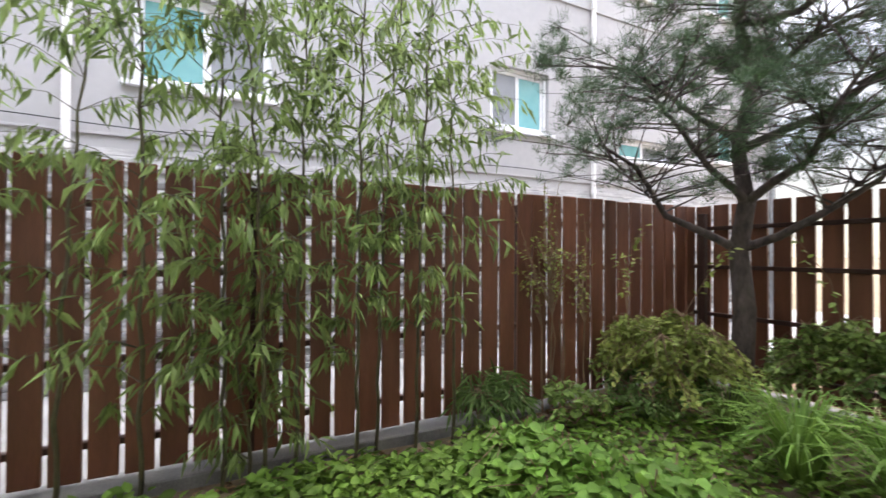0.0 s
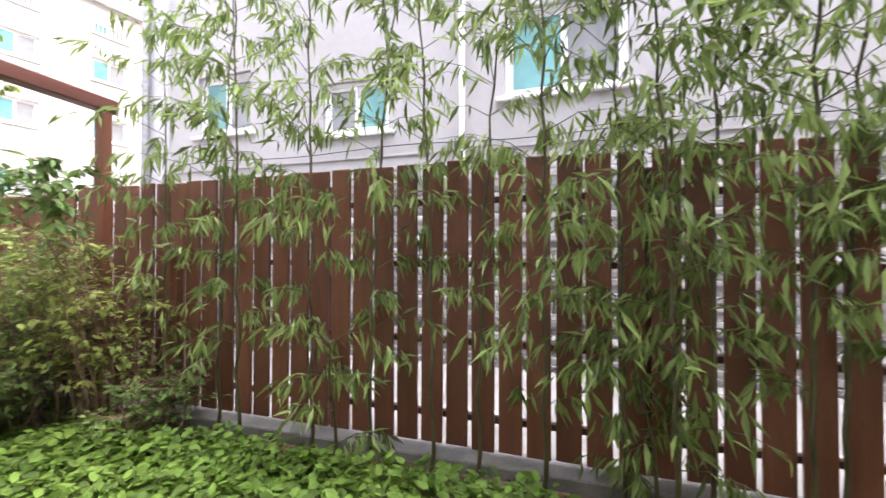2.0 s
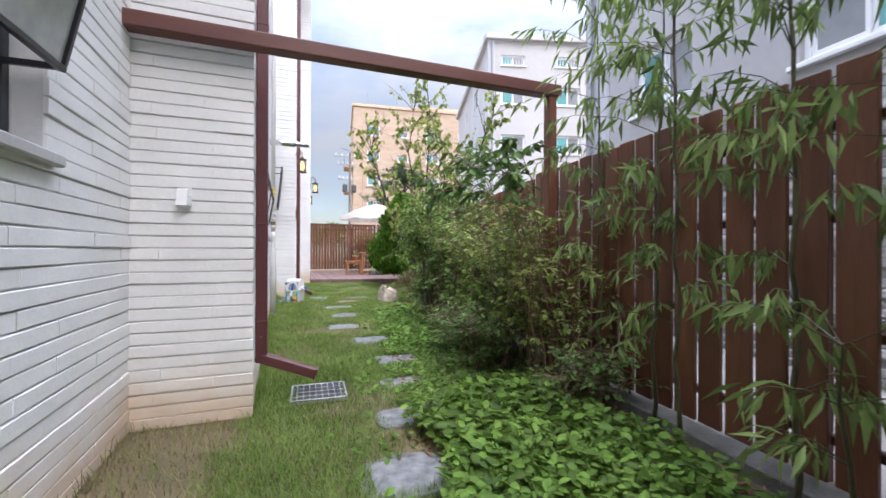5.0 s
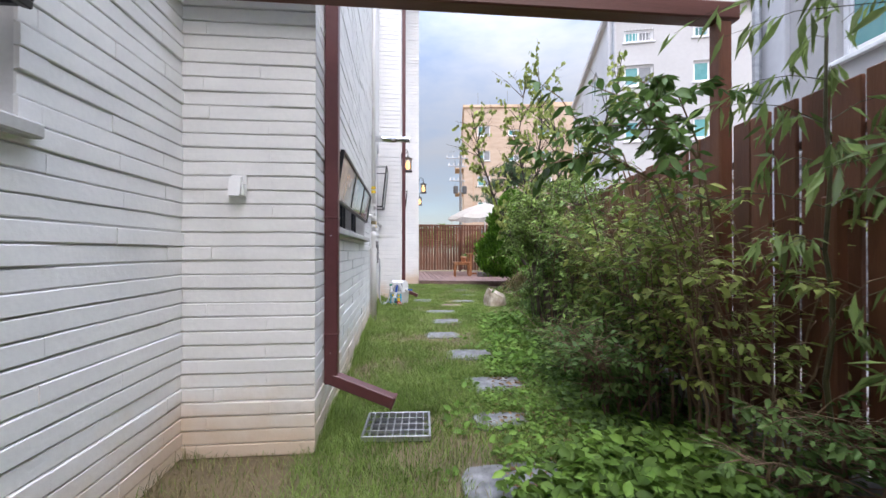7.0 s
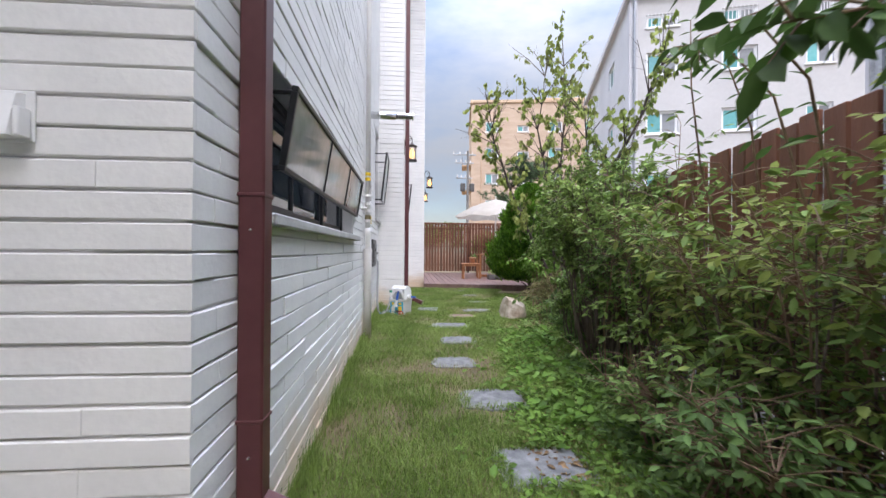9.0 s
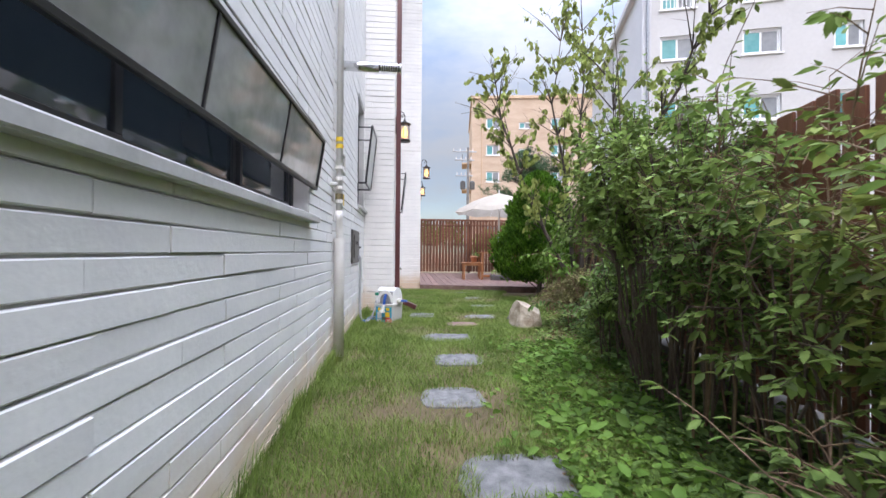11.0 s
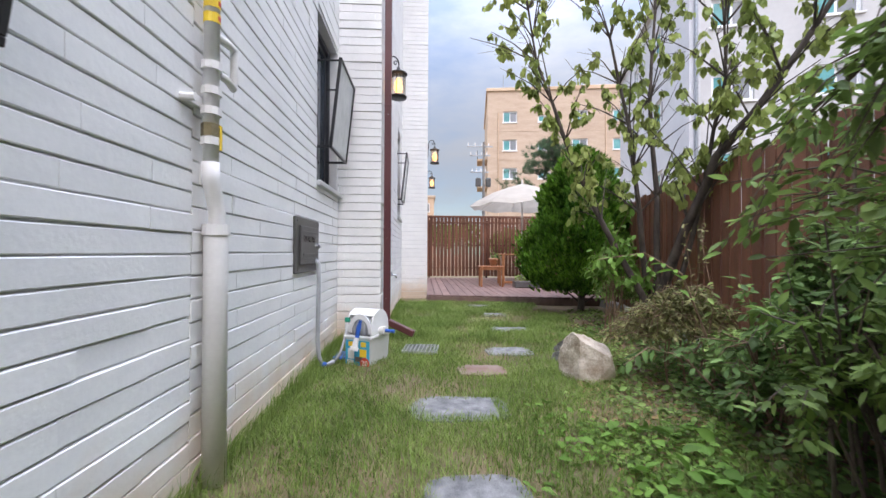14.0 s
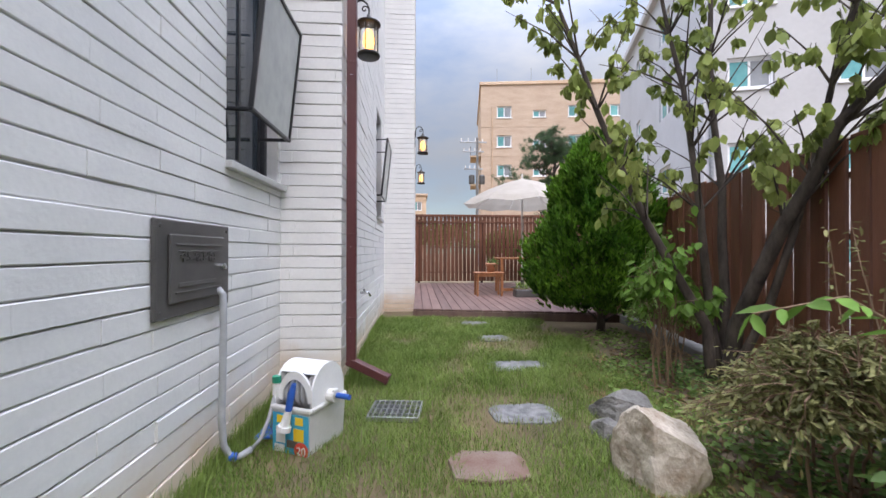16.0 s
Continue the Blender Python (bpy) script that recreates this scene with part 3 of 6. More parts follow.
drain(apricot, m3, 10.2, -0.08, 0, 13.6, 0.045, M_TAN)
part("stair_house", Shape().box(7.7, 3, 15.58, 14.5, 8, 16.9, 0.03, m3), M_TAN, apricot)
for z in (4.2, 6.7, 9.2, 11.7):
    part("string_course", Shape().box(-0.01, -0.018, z, 20.01, -0.001, z + 0.08, 0.004, m3), M_APRICOT, apricot)
for z in (6.9, 9.4):
    b = part("balcony", Shape().box(-0.9, 1.0, z, -0.01, 3.4, z + 0.15, 0.01, m3), M_TAN, apricot)
    part("railing", Shape().box(-0.9, 1.0, z + 0.16, -0.85, 3.4, z + 0.95, 0.01, m3), M_GREYBOX, b)
for i in range(3):
    part("antenna", Shape().tube([m3 @ Vector((1.5 + 3.2 * i, 2 + i, 15.5)), m3 @ Vector((1.5 + 3.2 * i, 2 + i, 17.6 + 0.5 * (i % 2)))], 0.025, 5), M_GALV, apricot)

# low tan flats far down the lane and a pinkish one behind the corner
far1, m4 = block("tan_flats", (-4.5, 62.0), (1, 0.0), 7.0, 30, 8.6, [(0.8 + 2.2 * i, 1.2 + 2.7 * j, 2.0 + 2.2 * i, 2.4 + 2.7 * j) for i in range(3) for j in range(3)], M_TAN, M_APRICOT, "low tan stone flats far down the lane", 0.2, [(2 + 4 * i, 1.5 + 2.7 * j, 4 + 4 * i, 2.9 + 2.7 * j) for i in range(6) for j in range(3)])
far2, m5 = block("pink_flats", (-6.0, -24.0), (-1, 0.25), 14.0, 9, 9.0, [(1.5 + 3 * i, 1.2 + 2.8 * j, 2.9 + 3 * i, 2.4 + 2.8 * j) for i in range(4) for j in range(3)], M_APRICOT, M_TAN, "pinkish rendered flats beyond the garden corner", 0.2)
far2.matrix_world = pose(0, 0, 0)

# leaning utility pole with cross-arms and a transformer
pole = thing("utility_pole", (5.75, 37.0, 0), "grey concrete utility pole with cross-arms, transformers and wires", "utility pole")
part("shaft", Shape().tube([(0, 0, 0), (0, 0, 9.6)], [0.14, 0.09], 10), M_KERB, pole)
for z, w in ((9.2, 0.9), (8.5, 0.7), (7.2, 0.6)):
    arm = part("cross_arm", Shape().box(-w - 0.4, -0.05, z, w - 0.2, 0.05, z + 0.1, 0.01), M_GALV, pole)
    for i in range(4):
        part("insulator", Shape().lathe([(0.0, 0.0), (0.05, 0.02), (0.03, 0.12), (0.05, 0.16), (0.0, 0.24)], (-w - 0.3 + i * (2 * w - 0.1) / 3.2, 0, z + 0.1), 8), M_PVC, arm)
for x in (-0.42, 0.36):
    part("transformer", Shape().lathe([(0, 0), (0.2, 0.02), (0.22, 0.1), (0.22, 0.62), (0.16, 0.7), (0, 0.72)], (x, 0, 6.1), 12), M_GREYBOX, pole)


# ---- house fixtures ----
def square_pipe(name, x, y, z0, z1, w, kick, label):
    """Square downpipe with a kicked-out shoe and wall straps."""
    top = thing(name, (x, y, 0), label, "downpipe", "downpipes")
    part("pipe", Shape().box(-w / 2, -w / 2, z0, w / 2, w / 2, z1, 0.006), M_PIPE, top)
    d = Vector((kick, -0.06, -0.13))
    m = Matrix.Translation((0, 0, z0 + 0.03)) @ d.to_track_quat("X", "Z").to_matrix().to_4x4()
    part("shoe", Shape().box(-w * 0.45, -w * 0.48, -w * 0.45, d.length, w * 0.48, w * 0.45, 0.006, m), M_PIPE, top)
    part("rim", Shape().box(d.length - 0.012, -w * 0.52, -w * 0.5, d.length + 0.004, w * 0.52, w * 0.5, 0.003, m), M_PIPE, top)
    for z in (1.22, 0.55, 2.6, 4.2):
        part("joint", Shape().box(-w / 2 - 0.003, -w / 2 - 0.003, z, w / 2 + 0.003, w / 2 + 0.003, z + 0.012, 0.002), M_PIPE, top)
        part("screw", Shape().lathe([(0, 0.006), (0.005, 0.004), (0.006, 0)], (0.0, -w / 2 - 0.001, z - 0.1), 8), M_CHROME, top)
    return top


square_pipe("downpipe", XB1 + 0.050, 3.53, 0.27, 7.1, 0.075, 0.36, "square maroon metal downpipe with a kicked-out shoe at the house corner")
square_pipe("downpipe", XC + 0.075, 10.04, 0.17, 7.1, 0.075, 0.30, "square maroon metal downpipe with a kicked-out shoe at the second corner")


def screen_window(wall, off, y0, z0, y1, z1, x, py0, pz0, py1, pz1, tilt, n, label, panel_mat, sub, inset=0.11):
    """Dark sliding window in its opening, concrete sill, and a tilted privacy screen on arms."""
    win = window_unit(wall, (x, 0, 0), (0, 1, 0), (1, 0, 0), y0, z0, y1, z1, inset, M_CHARCOAL, [M_GLASS_DARK] * n, "black aluminium sliding window set back in the white brick wall", 0.045)
    sill = part("window_sill", Shape().box(x - 0.10, y0 - 0.03, z0 - 0.045, x + 0.055, y1 + 0.05, z0 + 0.0, 0.006), M_SILL, win, "grey painted concrete sill")
    scr = thing("privacy_screen", (x + off, 0, pz0), label, "window screen")
    h = pz1 - pz0
    m = Matrix.Rotation(radians(tilt), 4, "Y")
    fr = Shape()
    f = 0.022
    for b in ((py0, 0, py1, f), (py0, h - f, py1, h), (py0, f, py0 + f, h - f), (py1 - f, f, py1, h - f)):
        fr.box(-0.014, b[0], b[1], 0.014, b[2], b[3], 0.003, m)
    part("screen_frame", fr, M_BLACK, scr)
    w = (py1 - py0 - 2 * f) / sub
    for i in range(sub):
        a = py0 + f + i * w
        part("panel", Shape().box(-0.003, a, f, 0.003, a + w - 0.004, h - f, 0, m), panel_mat, scr)
        if i:
            part("mullion", Shape().box(-0.01, a - 0.010, f, 0.010, a + 0.006, h - f, 0.002, m), M_BLACK, scr)
    for y in (py0 + 0.02, py1 - 0.02):
        part("arm", Shape().box(-off - inset + 0.02, y - 0.011, 0.0, -0.01, y + 0.011, 0.022, 0.003), M_BLACK, scr)
        q = m @ Vector((0, y, h - 0.02))
        part("arm", Shape().tube([(-off - inset + 0.02, y, h - 0.03), tuple(q)], 0.009, 6), M_BLACK, scr)
    return win


screen_window("window_1", 0.005, YB + 0.53, 1.195, YB + 2.96, 1.785, 0.258, 3.95, 1.385, 6.33, 1.735, 9, 3, "long tilted smoked acrylic privacy screen in a black frame", M_PANEL, 3, 0.14)
screen_window("window_2", 0.11, 9.01, 1.585, 9.86, 3.09, XB, 9.06, 1.885, 9.76, 2.685, 6, 2, "tilted frosted acrylic privacy screen in a black frame", M_FROST, 1)
screen_window("window_3", 0.08, 12.69, 1.605, 13.52, 3.19, XC, 12.70, 1.9, 13.5, 2.75, 6, 2, "tilted frosted acrylic privacy screen in a black frame", M_FROST, 1)
screen_window("window_4", 0.07, 0.56, 1.405, 2.36, 2.085, XA, 0.58, 1.70, 2.33, 2.05, 12, 3, "long tilted smoked acrylic privacy screen in a black frame", M_PANEL, 3, 0.12)

# white vent cowl on the return wall
cowl = thing("vent_cowl", (-0.088, YB - 0.014, 1.305), "small white plastic vent cowl on the brick wall", "vent")
part("back_plate", Shape().box(-0.055, -0.012, -0.01, 0.055, 0, 0.15, 0.004), M_WHITEPL, cowl)
s = Shape()
s.add([(-0.05, -0.012, 0), (0.03, -0.012, 0), (0.03, -0.075, 0), (-0.05, -0.075, 0), (-0.05, -0.012, 0.14), (0.03, -0.012, 0.14), (0.03, -0.045, 0.13), (-0.05, -0.045, 0.13)],
      [(0, 1, 2, 3), (4, 7, 6, 5), (0, 3, 7, 4), (1, 5, 6, 2), (2, 6, 7, 3), (0, 4, 5, 1)])
part("hood", s, M_WHITEPL, cowl)
part("side_lip", Shape().box(0.031, -0.06, 0.0, 0.05, -0.013, 0.09, 0.004), M_WHITEPL, cowl)
cowl.scale = (0.70, 0.72, 0.72)

# gas riser
gp = thing("gas_riser", (XB + 0.085, 7.16, 0), "white painted gas riser with yellow tape, valve and lower sleeve", "pipe")
part("sleeve", Shape().tube([(0, 0, 0.02), (0, 0, 1.02), (0, 0, 1.06)], [0.046, 0.046, 0.040], 16), M_PVC, gp, smooth=True)
part("collar", Shape().tube([(0, 0, 1.03), (0, 0, 1.075)], 0.052, 16), M_PVC, gp)
part("offset_bend", Shape().tube([(0, 0, 1.05), (0, 0.005, 1.12), (0, -0.02, 1.19), (0, -0.045, 1.25), (0, -0.05, 1.32)], 0.033, 14), M_PVC, gp, smooth=True)
part("upper_pipe", Shape().tube([(0, -0.05, 1.30), (0, -0.05, 7.1)], 0.030, 14), M_PVC, gp, smooth=True)
for z in (1.40, 1.52, 1.60, 1.70):
    part("fitting", Shape().tube([(0, -0.05, z - 0.015), (0, -0.05, z + 0.015)], 0.039, 10), M_PVC, gp)
valve = part("valve", Shape().tube([(0, -0.05, 1.42), (0, -0.05, 1.47)], 0.036, 8), M_BRASS, gp, "dull brass shut-off valve")
part("valve_lever", Shape().box(0.036, -0.057, 1.365, 0.042, -0.043, 1.465, 0.002).box(0.0, -0.055, 1.457, 0.042, -0.045, 1.465, 0.002), M_YELLOW, valve, "yellow valve lever")
for z in (1.87, 1.93):
    part("tape", Shape().tube([(0, -0.05, z), (0, -0.05, z + 0.04)], 0.0315, 14), M_YELLOW, gp, "yellow warning tape")
    part("tape_print", Shape().box(0.028, -0.06, z + 0.012, 0.0325, -0.045, z + 0.028, 0.0), M_RED, gp)
part("bypass_loop", Shape().tube([(0, -0.05, 1.685), (0.02, 0.03, 1.685), (0.02, 0.09, 1.67), (0.02, 0.10, 1.70), (0.02, 0.10, 1.80), (0.02, 0.09, 1.84), (0.02, 0.03, 1.835), (0, -0.05, 1.835)], 0.017, 10), M_PVC, gp, smooth=True)
part("wall_clamp", Shape().box(-0.085, -0.16, 1.53, -0.03, -0.045, 1.55, 0.003).tube([(-0.075, -0.16, 1.54), (0, -0.16, 1.54)], 0.016, 8), M_PVC, gp)

# boiler flue
fl = thing("boiler_flue", (XB, 7.42, 2.75), "stainless steel boiler flue sticking out of the wall", "flue")
part("flue_pipe", Shape().tube([(0.0, 0, 0), (0.40, 0, -0.004)], 0.045, 18), M_CHROME, fl, smooth=True)
part("wall_plate", Shape().tube([(0.016, 0, 0), (0.026, 0, 0)], 0.085, 18), M_CHROME, fl)
for i in range(8):
    part("louvre_ring", Shape().tube([(0.42 + i * 0.022, 0, -0.005), (0.43 + i * 0.022, 0, -0.005)], 0.047, 16), M_CHROME, fl)
part("flue_core", Shape().tube([(0.40, 0, -0.004), (0.60, 0, -0.006)], 0.030, 14), M_BLACK, fl)
part("end_cap", Shape().tube([(0.60, 0, -0.006), (0.615, 0, -0.006)], 0.048, 16), M_CHROME, fl)

# water meter box
mb = thing("meter_box", (XB + 0.018, 8.35, 0.81), "dark grey enamelled water meter box with embossed lid", "meter box")
W, H = 0.62, 0.41
part("frame", Shape().box(0, 0, 0, 0.022, W, H, 0.006), M_GREYBOX, mb)
door = part("door", Shape().box(0.023, 0.075, 0.06, 0.036, W - 0.075, H - 0.06, 0.008), M_GREYBOX, mb)
for b in ((0.11, 0.10, W - 0.11, 0.108), (0.11, H - 0.108, W - 0.11, H - 0.10), (0.13, 0.125, W - 0.17, 0.145), (0.13, H - 0.135, W - 0.13, H - 0.128)):
    part("embossed_line", Shape().box(0.0365, b[0], b[1], 0.040, b[2], b[3], 0.002), M_GREYBOX, door)
for y, z in ((0.03, 0.03), (W - 0.03, 0.03), (0.03, H - 0.03), (W - 0.03, H - 0.03)):
    part("screw", Shape().tube([(0.022, y, z), (0.027, y, z)], 0.008, 10), M_GREYBOX, mb)
part("lock", Shape().tube([(0.036, W - 0.115, 0.20), (0.052, W - 0.115, 0.20)], 0.017, 14).tube([(0.05, W - 0.115, 0.215), (0.062, W - 0.115, 0.19)], 0.007, 8), M_CHROME, door, "chrome lock knob")
fc = bpy.data.curves.new("lettering", "FONT")
fc.body, fc.size, fc.extrude, fc.align_x = "수도계량기함", 0.055, 0.003, "CENTER"
fc.materials.append(M_GREYBOX)
txt = new("lettering", fc)
txt.parent = door
txt.matrix_basis = Matrix.Translation((0.0372, W / 2 - 0.02, 0.235)) @ Matrix(((0, 0, 1, 0), (1, 0, 0, 0), (0, 1, 0, 0), (0, 0, 0, 1)))

# hose from the meter box to the reel
hose = thing("garden_hose", (XB, 8.8, 0), "grey rubber garden hose hanging from the meter box", "hose")
hp = [(0.05, 0.03, 0.90), (0.075, 0.03, 0.87), (0.078, 0.03, 0.70), (0.075, 0.03, 0.45), (0.075, 0.02, 0.25), (0.085, 0.02, 0.12), (0.11, 0.035, 0.05), (0.15, 0.06, 0.04), (0.19, 0.10, 0.055)]
part("thick_hose", Shape().tube(hp, 0.017, 12), M_HOSE, hose, smooth=True)
part("coupler", Shape().tube([(0.10, 0.03, 0.055), (0.135, 0.05, 0.042)], 0.021, 12), M_BLUE, hose, "blue hose coupler")
part("thin_hose", Shape().tube([(0.19, 0.10, 0.055), (0.23, 0.13, 0.10), (0.255, 0.17, 0.19), (0.27, 0.20, 0.28), (0.275, 0.215, 0.30)], 0.011, 10), M_HOSE, hose, smooth=True)
part("tap_nozzle", Shape().lathe([(0.0, 0.0), (0.022, 0.0), (0.022, 0.05), (0.016, 0.055), (0.016, 0.07)], (0.278, 0.22, 0.30), 14), M_WHITEPL, hose)
part("nozzle_cap", Shape().lathe([(0.020, 0.0), (0.024, 0.0), (0.024, 0.035), (0.0, 0.04)], (0.278, 0.22, 0.365), 14), M_GREENPL, hose, "green nozzle cap")

# hose reel
hr = thing("hose_reel", (0.655, 9.08, -0.015), "white plastic hose reel with printed front and blue handle", "hose reel", turn=-24)
hw, hd = 0.125, 0.16
tray = [(-hw, -hd), (hw, -hd), (hw, hd), (-hw, hd)]
s = Shape()
s.add([(x * 0.92, y * 0.94, 0.0) for x, y in tray] + [(x, y, 0.26) for x, y in tray] + [(x * 0.93, y * 0.95, 0.26) for x, y in tray] + [(x * 0.86, y * 0.9, 0.02) for x, y in tray],
      [(3, 2, 1, 0)] + [(i, (i + 1) % 4, 4 + (i + 1) % 4, 4 + i) for i in range(4)] + [(4 + i, 4 + (i + 1) % 4, 8 + (i + 1) % 4, 8 + i) for i in range(4)] + [(8 + i, 8 + (i + 1) % 4, 12 + (i + 1) % 4, 12 + i) for i in range(4)] + [(12, 13, 14, 15)])
part("tray", s, M_CREAMPL, hr)
part("tray_rim", Shape().box(-hw - 0.01, -hd - 0.01, 0.245, hw + 0.01, -hd + 0.012, 0.275, 0.008).box(-hw - 0.01, hd - 0.012, 0.245, hw + 0.01, hd + 0.01, 0.275, 0.008).box(-hw - 0.01, -hd + 0.012, 0.245, -hw + 0.012, hd - 0.012, 0.275, 0.008).box(hw - 0.012, -hd + 0.012, 0.245, hw + 0.01, hd - 0.012, 0.275, 0.008), M_CREAMPL, hr)
cheek = [(-0.145, 0.275)] + [(0.0 - 0.145 * math.cos(math.pi * k / 12), 0.33 + 0.155 * math.sin(math.pi * k / 12)) for k in range(13)] + [(0.145, 0.275)]
for sx in (-1, 1):
    x0, x1 = (hw * sx, hw * sx - 0.012 * sx)
    n = len(cheek)
    part("cheek", Shape().add([(x0, y, z) for y, z in cheek] + [(x1, y, z) for y, z in cheek], [tuple(range(n)), tuple(range(n, 2 * n))[::-1]] + [(i, (i + 1) % n, n + (i + 1) % n, n + i) for i in range(n)]), M_WHITEPL, hr)
arc = cheek[4:14]
n = len(arc)
part("hood", Shape().add([(x, y, z) for x in (-hw + 0.012, hw - 0.012) for y, z in arc] + [(x, y * 0.94, z - 0.008) for x in (-hw + 0.012, hw - 0.012) for y, z in arc],
     [(i, i + 1, n + i + 1, n + i) for i in range(n - 1)] + [(2 * n + i, 3 * n + i, 3 * n + i + 1, 2 * n + i + 1) for i in range(n - 1)] + [(0, n, 3 * n, 2 * n), (n - 1, 3 * n - 1, 4 * n - 1, 2 * n - 1)]), M_WHITEPL, hr)
no, ni, arch_o, arch_i = 13, 13, [], []
for k in range(13):
    w = math.pi * k / 12
    arch_o.append((-(hw - 0.013) * math.cos(w), 0.30 + 0.155 * math.sin(w)))
    arch_i.append((-0.085 * math.cos(w), 0.285 + 0.125 * math.sin(w)))
yf = -0.128
part("front_arch", Shape().add([(x, yf, z) for x, z in arch_o] + [(x, yf, z) for x, z in arch_i] + [(x, yf + 0.012, z) for x, z in arch_o] + [(x, yf + 0.012, z) for x, z in arch_i],
     [(i, i + 1, 14 + i, 13 + i) for i in range(12)] + [(26 + i, 39 + i, 40 + i, 27 + i) for i in range(12)] + [(13 + i, 14 + i, 40 + i, 39 + i) for i in range(12)] + [(i, 26 + i, 27 + i, i + 1) for i in range(12)]), M_WHITEPL, hr, "white arched front of the reel")
coil = Shape()
for k in range(5):
    coil.tube([(-0.075 + 0.037 * k, 0.108 * math.cos(w * math.pi / 10), 0.33 + 0.108 * math.sin(w * math.pi / 10)) for w in range(21)], 0.017, 8, False)
part("coiled_hose", coil, M_HOSE, hr, "coiled grey hose", smooth=True)
part("drum", Shape().tube([(-0.10, 0, 0.33), (0.10, 0, 0.33)], 0.07, 16), M_GREYBOX, hr)
axle = part("axle", Shape().tube([(hw, 0.0, 0.30), (hw + 0.05, 0.0, 0.30)], 0.035, 14).box(hw + 0.03, -0.02, 0.285, hw + 0.055, 0.02, 0.34, 0.006), M_CREAMPL, hr)
part("crank_handle", Shape().tube([(hw + 0.05, 0.0, 0.305), (hw + 0.14, -0.005, 0.305)], 0.015, 12), M_BLUE, axle, "blue crank handle")
gun = part("spray_gun", Shape().tube([(0.0, -hd - 0.045, 0.19), (0.02, -hd - 0.04, 0.27)], [0.026, 0.018], 12).tube([(-0.0, -hd - 0.045, 0.19), (-0.005, -hd - 0.05, 0.165)], [0.036, 0.036], 14), M_WHITEPL, hr, "white spray gun")
part("gun_handle", Shape().tube([(0.02, -hd - 0.04, 0.27), (0.03, -hd - 0.03, 0.36), (0.045, -hd - 0.028, 0.41)], [0.018, 0.020, 0.012], 12), M_BLUE, gun, "blue handle")
lab = part("front_label", Shape().box(-0.115, -hd - 0.006, 0.012, 0.115, -hd + 0.003, 0.235, 0.001), M_CYAN, hr, "cyan printed front label")
for i, (x0, z0, x1, z1, mm) in enumerate([(-0.085, 0.185, -0.045, 0.225, M_YELLOW), (-0.035, 0.185, 0.005, 0.225, M_YELLOW), (0.035, 0.185, 0.085, 0.225, M_YELLOW), (-0.09, 0.08, -0.03, 0.165, M_WHITEPL), (0.025, 0.10, 0.09, 0.165, M_YELLOW), (-0.10, 0.03, -0.035, 0.07, M_WHITEPL), (-0.02, 0.06, 0.05, 0.10, M_GREYBOX)]):
    part("print", Shape().box(x0, -hd - 0.0085, z0, x1, -hd - 0.006, z1, 0.0), mm, lab)
part("red_disc", Shape().tube([(0.075, -hd - 0.006, 0.052), (0.075, -hd - 0.009, 0.052)], 0.045, 16), M_RED, lab)
fc = bpy.data.curves.new("number", "FONT")
fc.body, fc.size, fc.extrude, fc.align_x = "20", 0.06, 0.0008, "CENTER"
fc.materials.append(M_WHITEPL)
num = new("number", fc)
num.parent = lab
num.matrix_parent_inverse = Matrix()
num.matrix_basis = pose(0.075, -hd - 0.0102, 0.032, 90, 0, 0)
mat_ = thing("blue_tub_lid", (0.43, 9.20, 0.02), "flat blue plastic lid lying by the hose reel", "lid")
part("lid", Shape().box(-0.09, -0.12, 0, 0.09, 0.12, 0.02, 0.008), M_BLUE, mat_)

# wall tap further along
tap = thing("wall_tap", (XC + 0.016, 11.0, 0.66), "small chrome garden tap on the wall", "tap")
part("tap_body", Shape().tube([(0, 0, 0), (0.08, 0, 0), (0.10, 0, -0.04)], 0.013, 10), M_CHROME, tap, smooth=True)
part("tap_handle", Shape().box(0.03, -0.025, 0.02, 0.045, 0.025, 0.035, 0.004), M_BLACK, tap)


# lanterns
M_BULB = glowing("warm_bulb", (1.0, 0.52, 0.17), 3.4)
M_LGLASS = glass("seeded_lantern_glass", (1.0, 0.93, 0.80), 0.15)


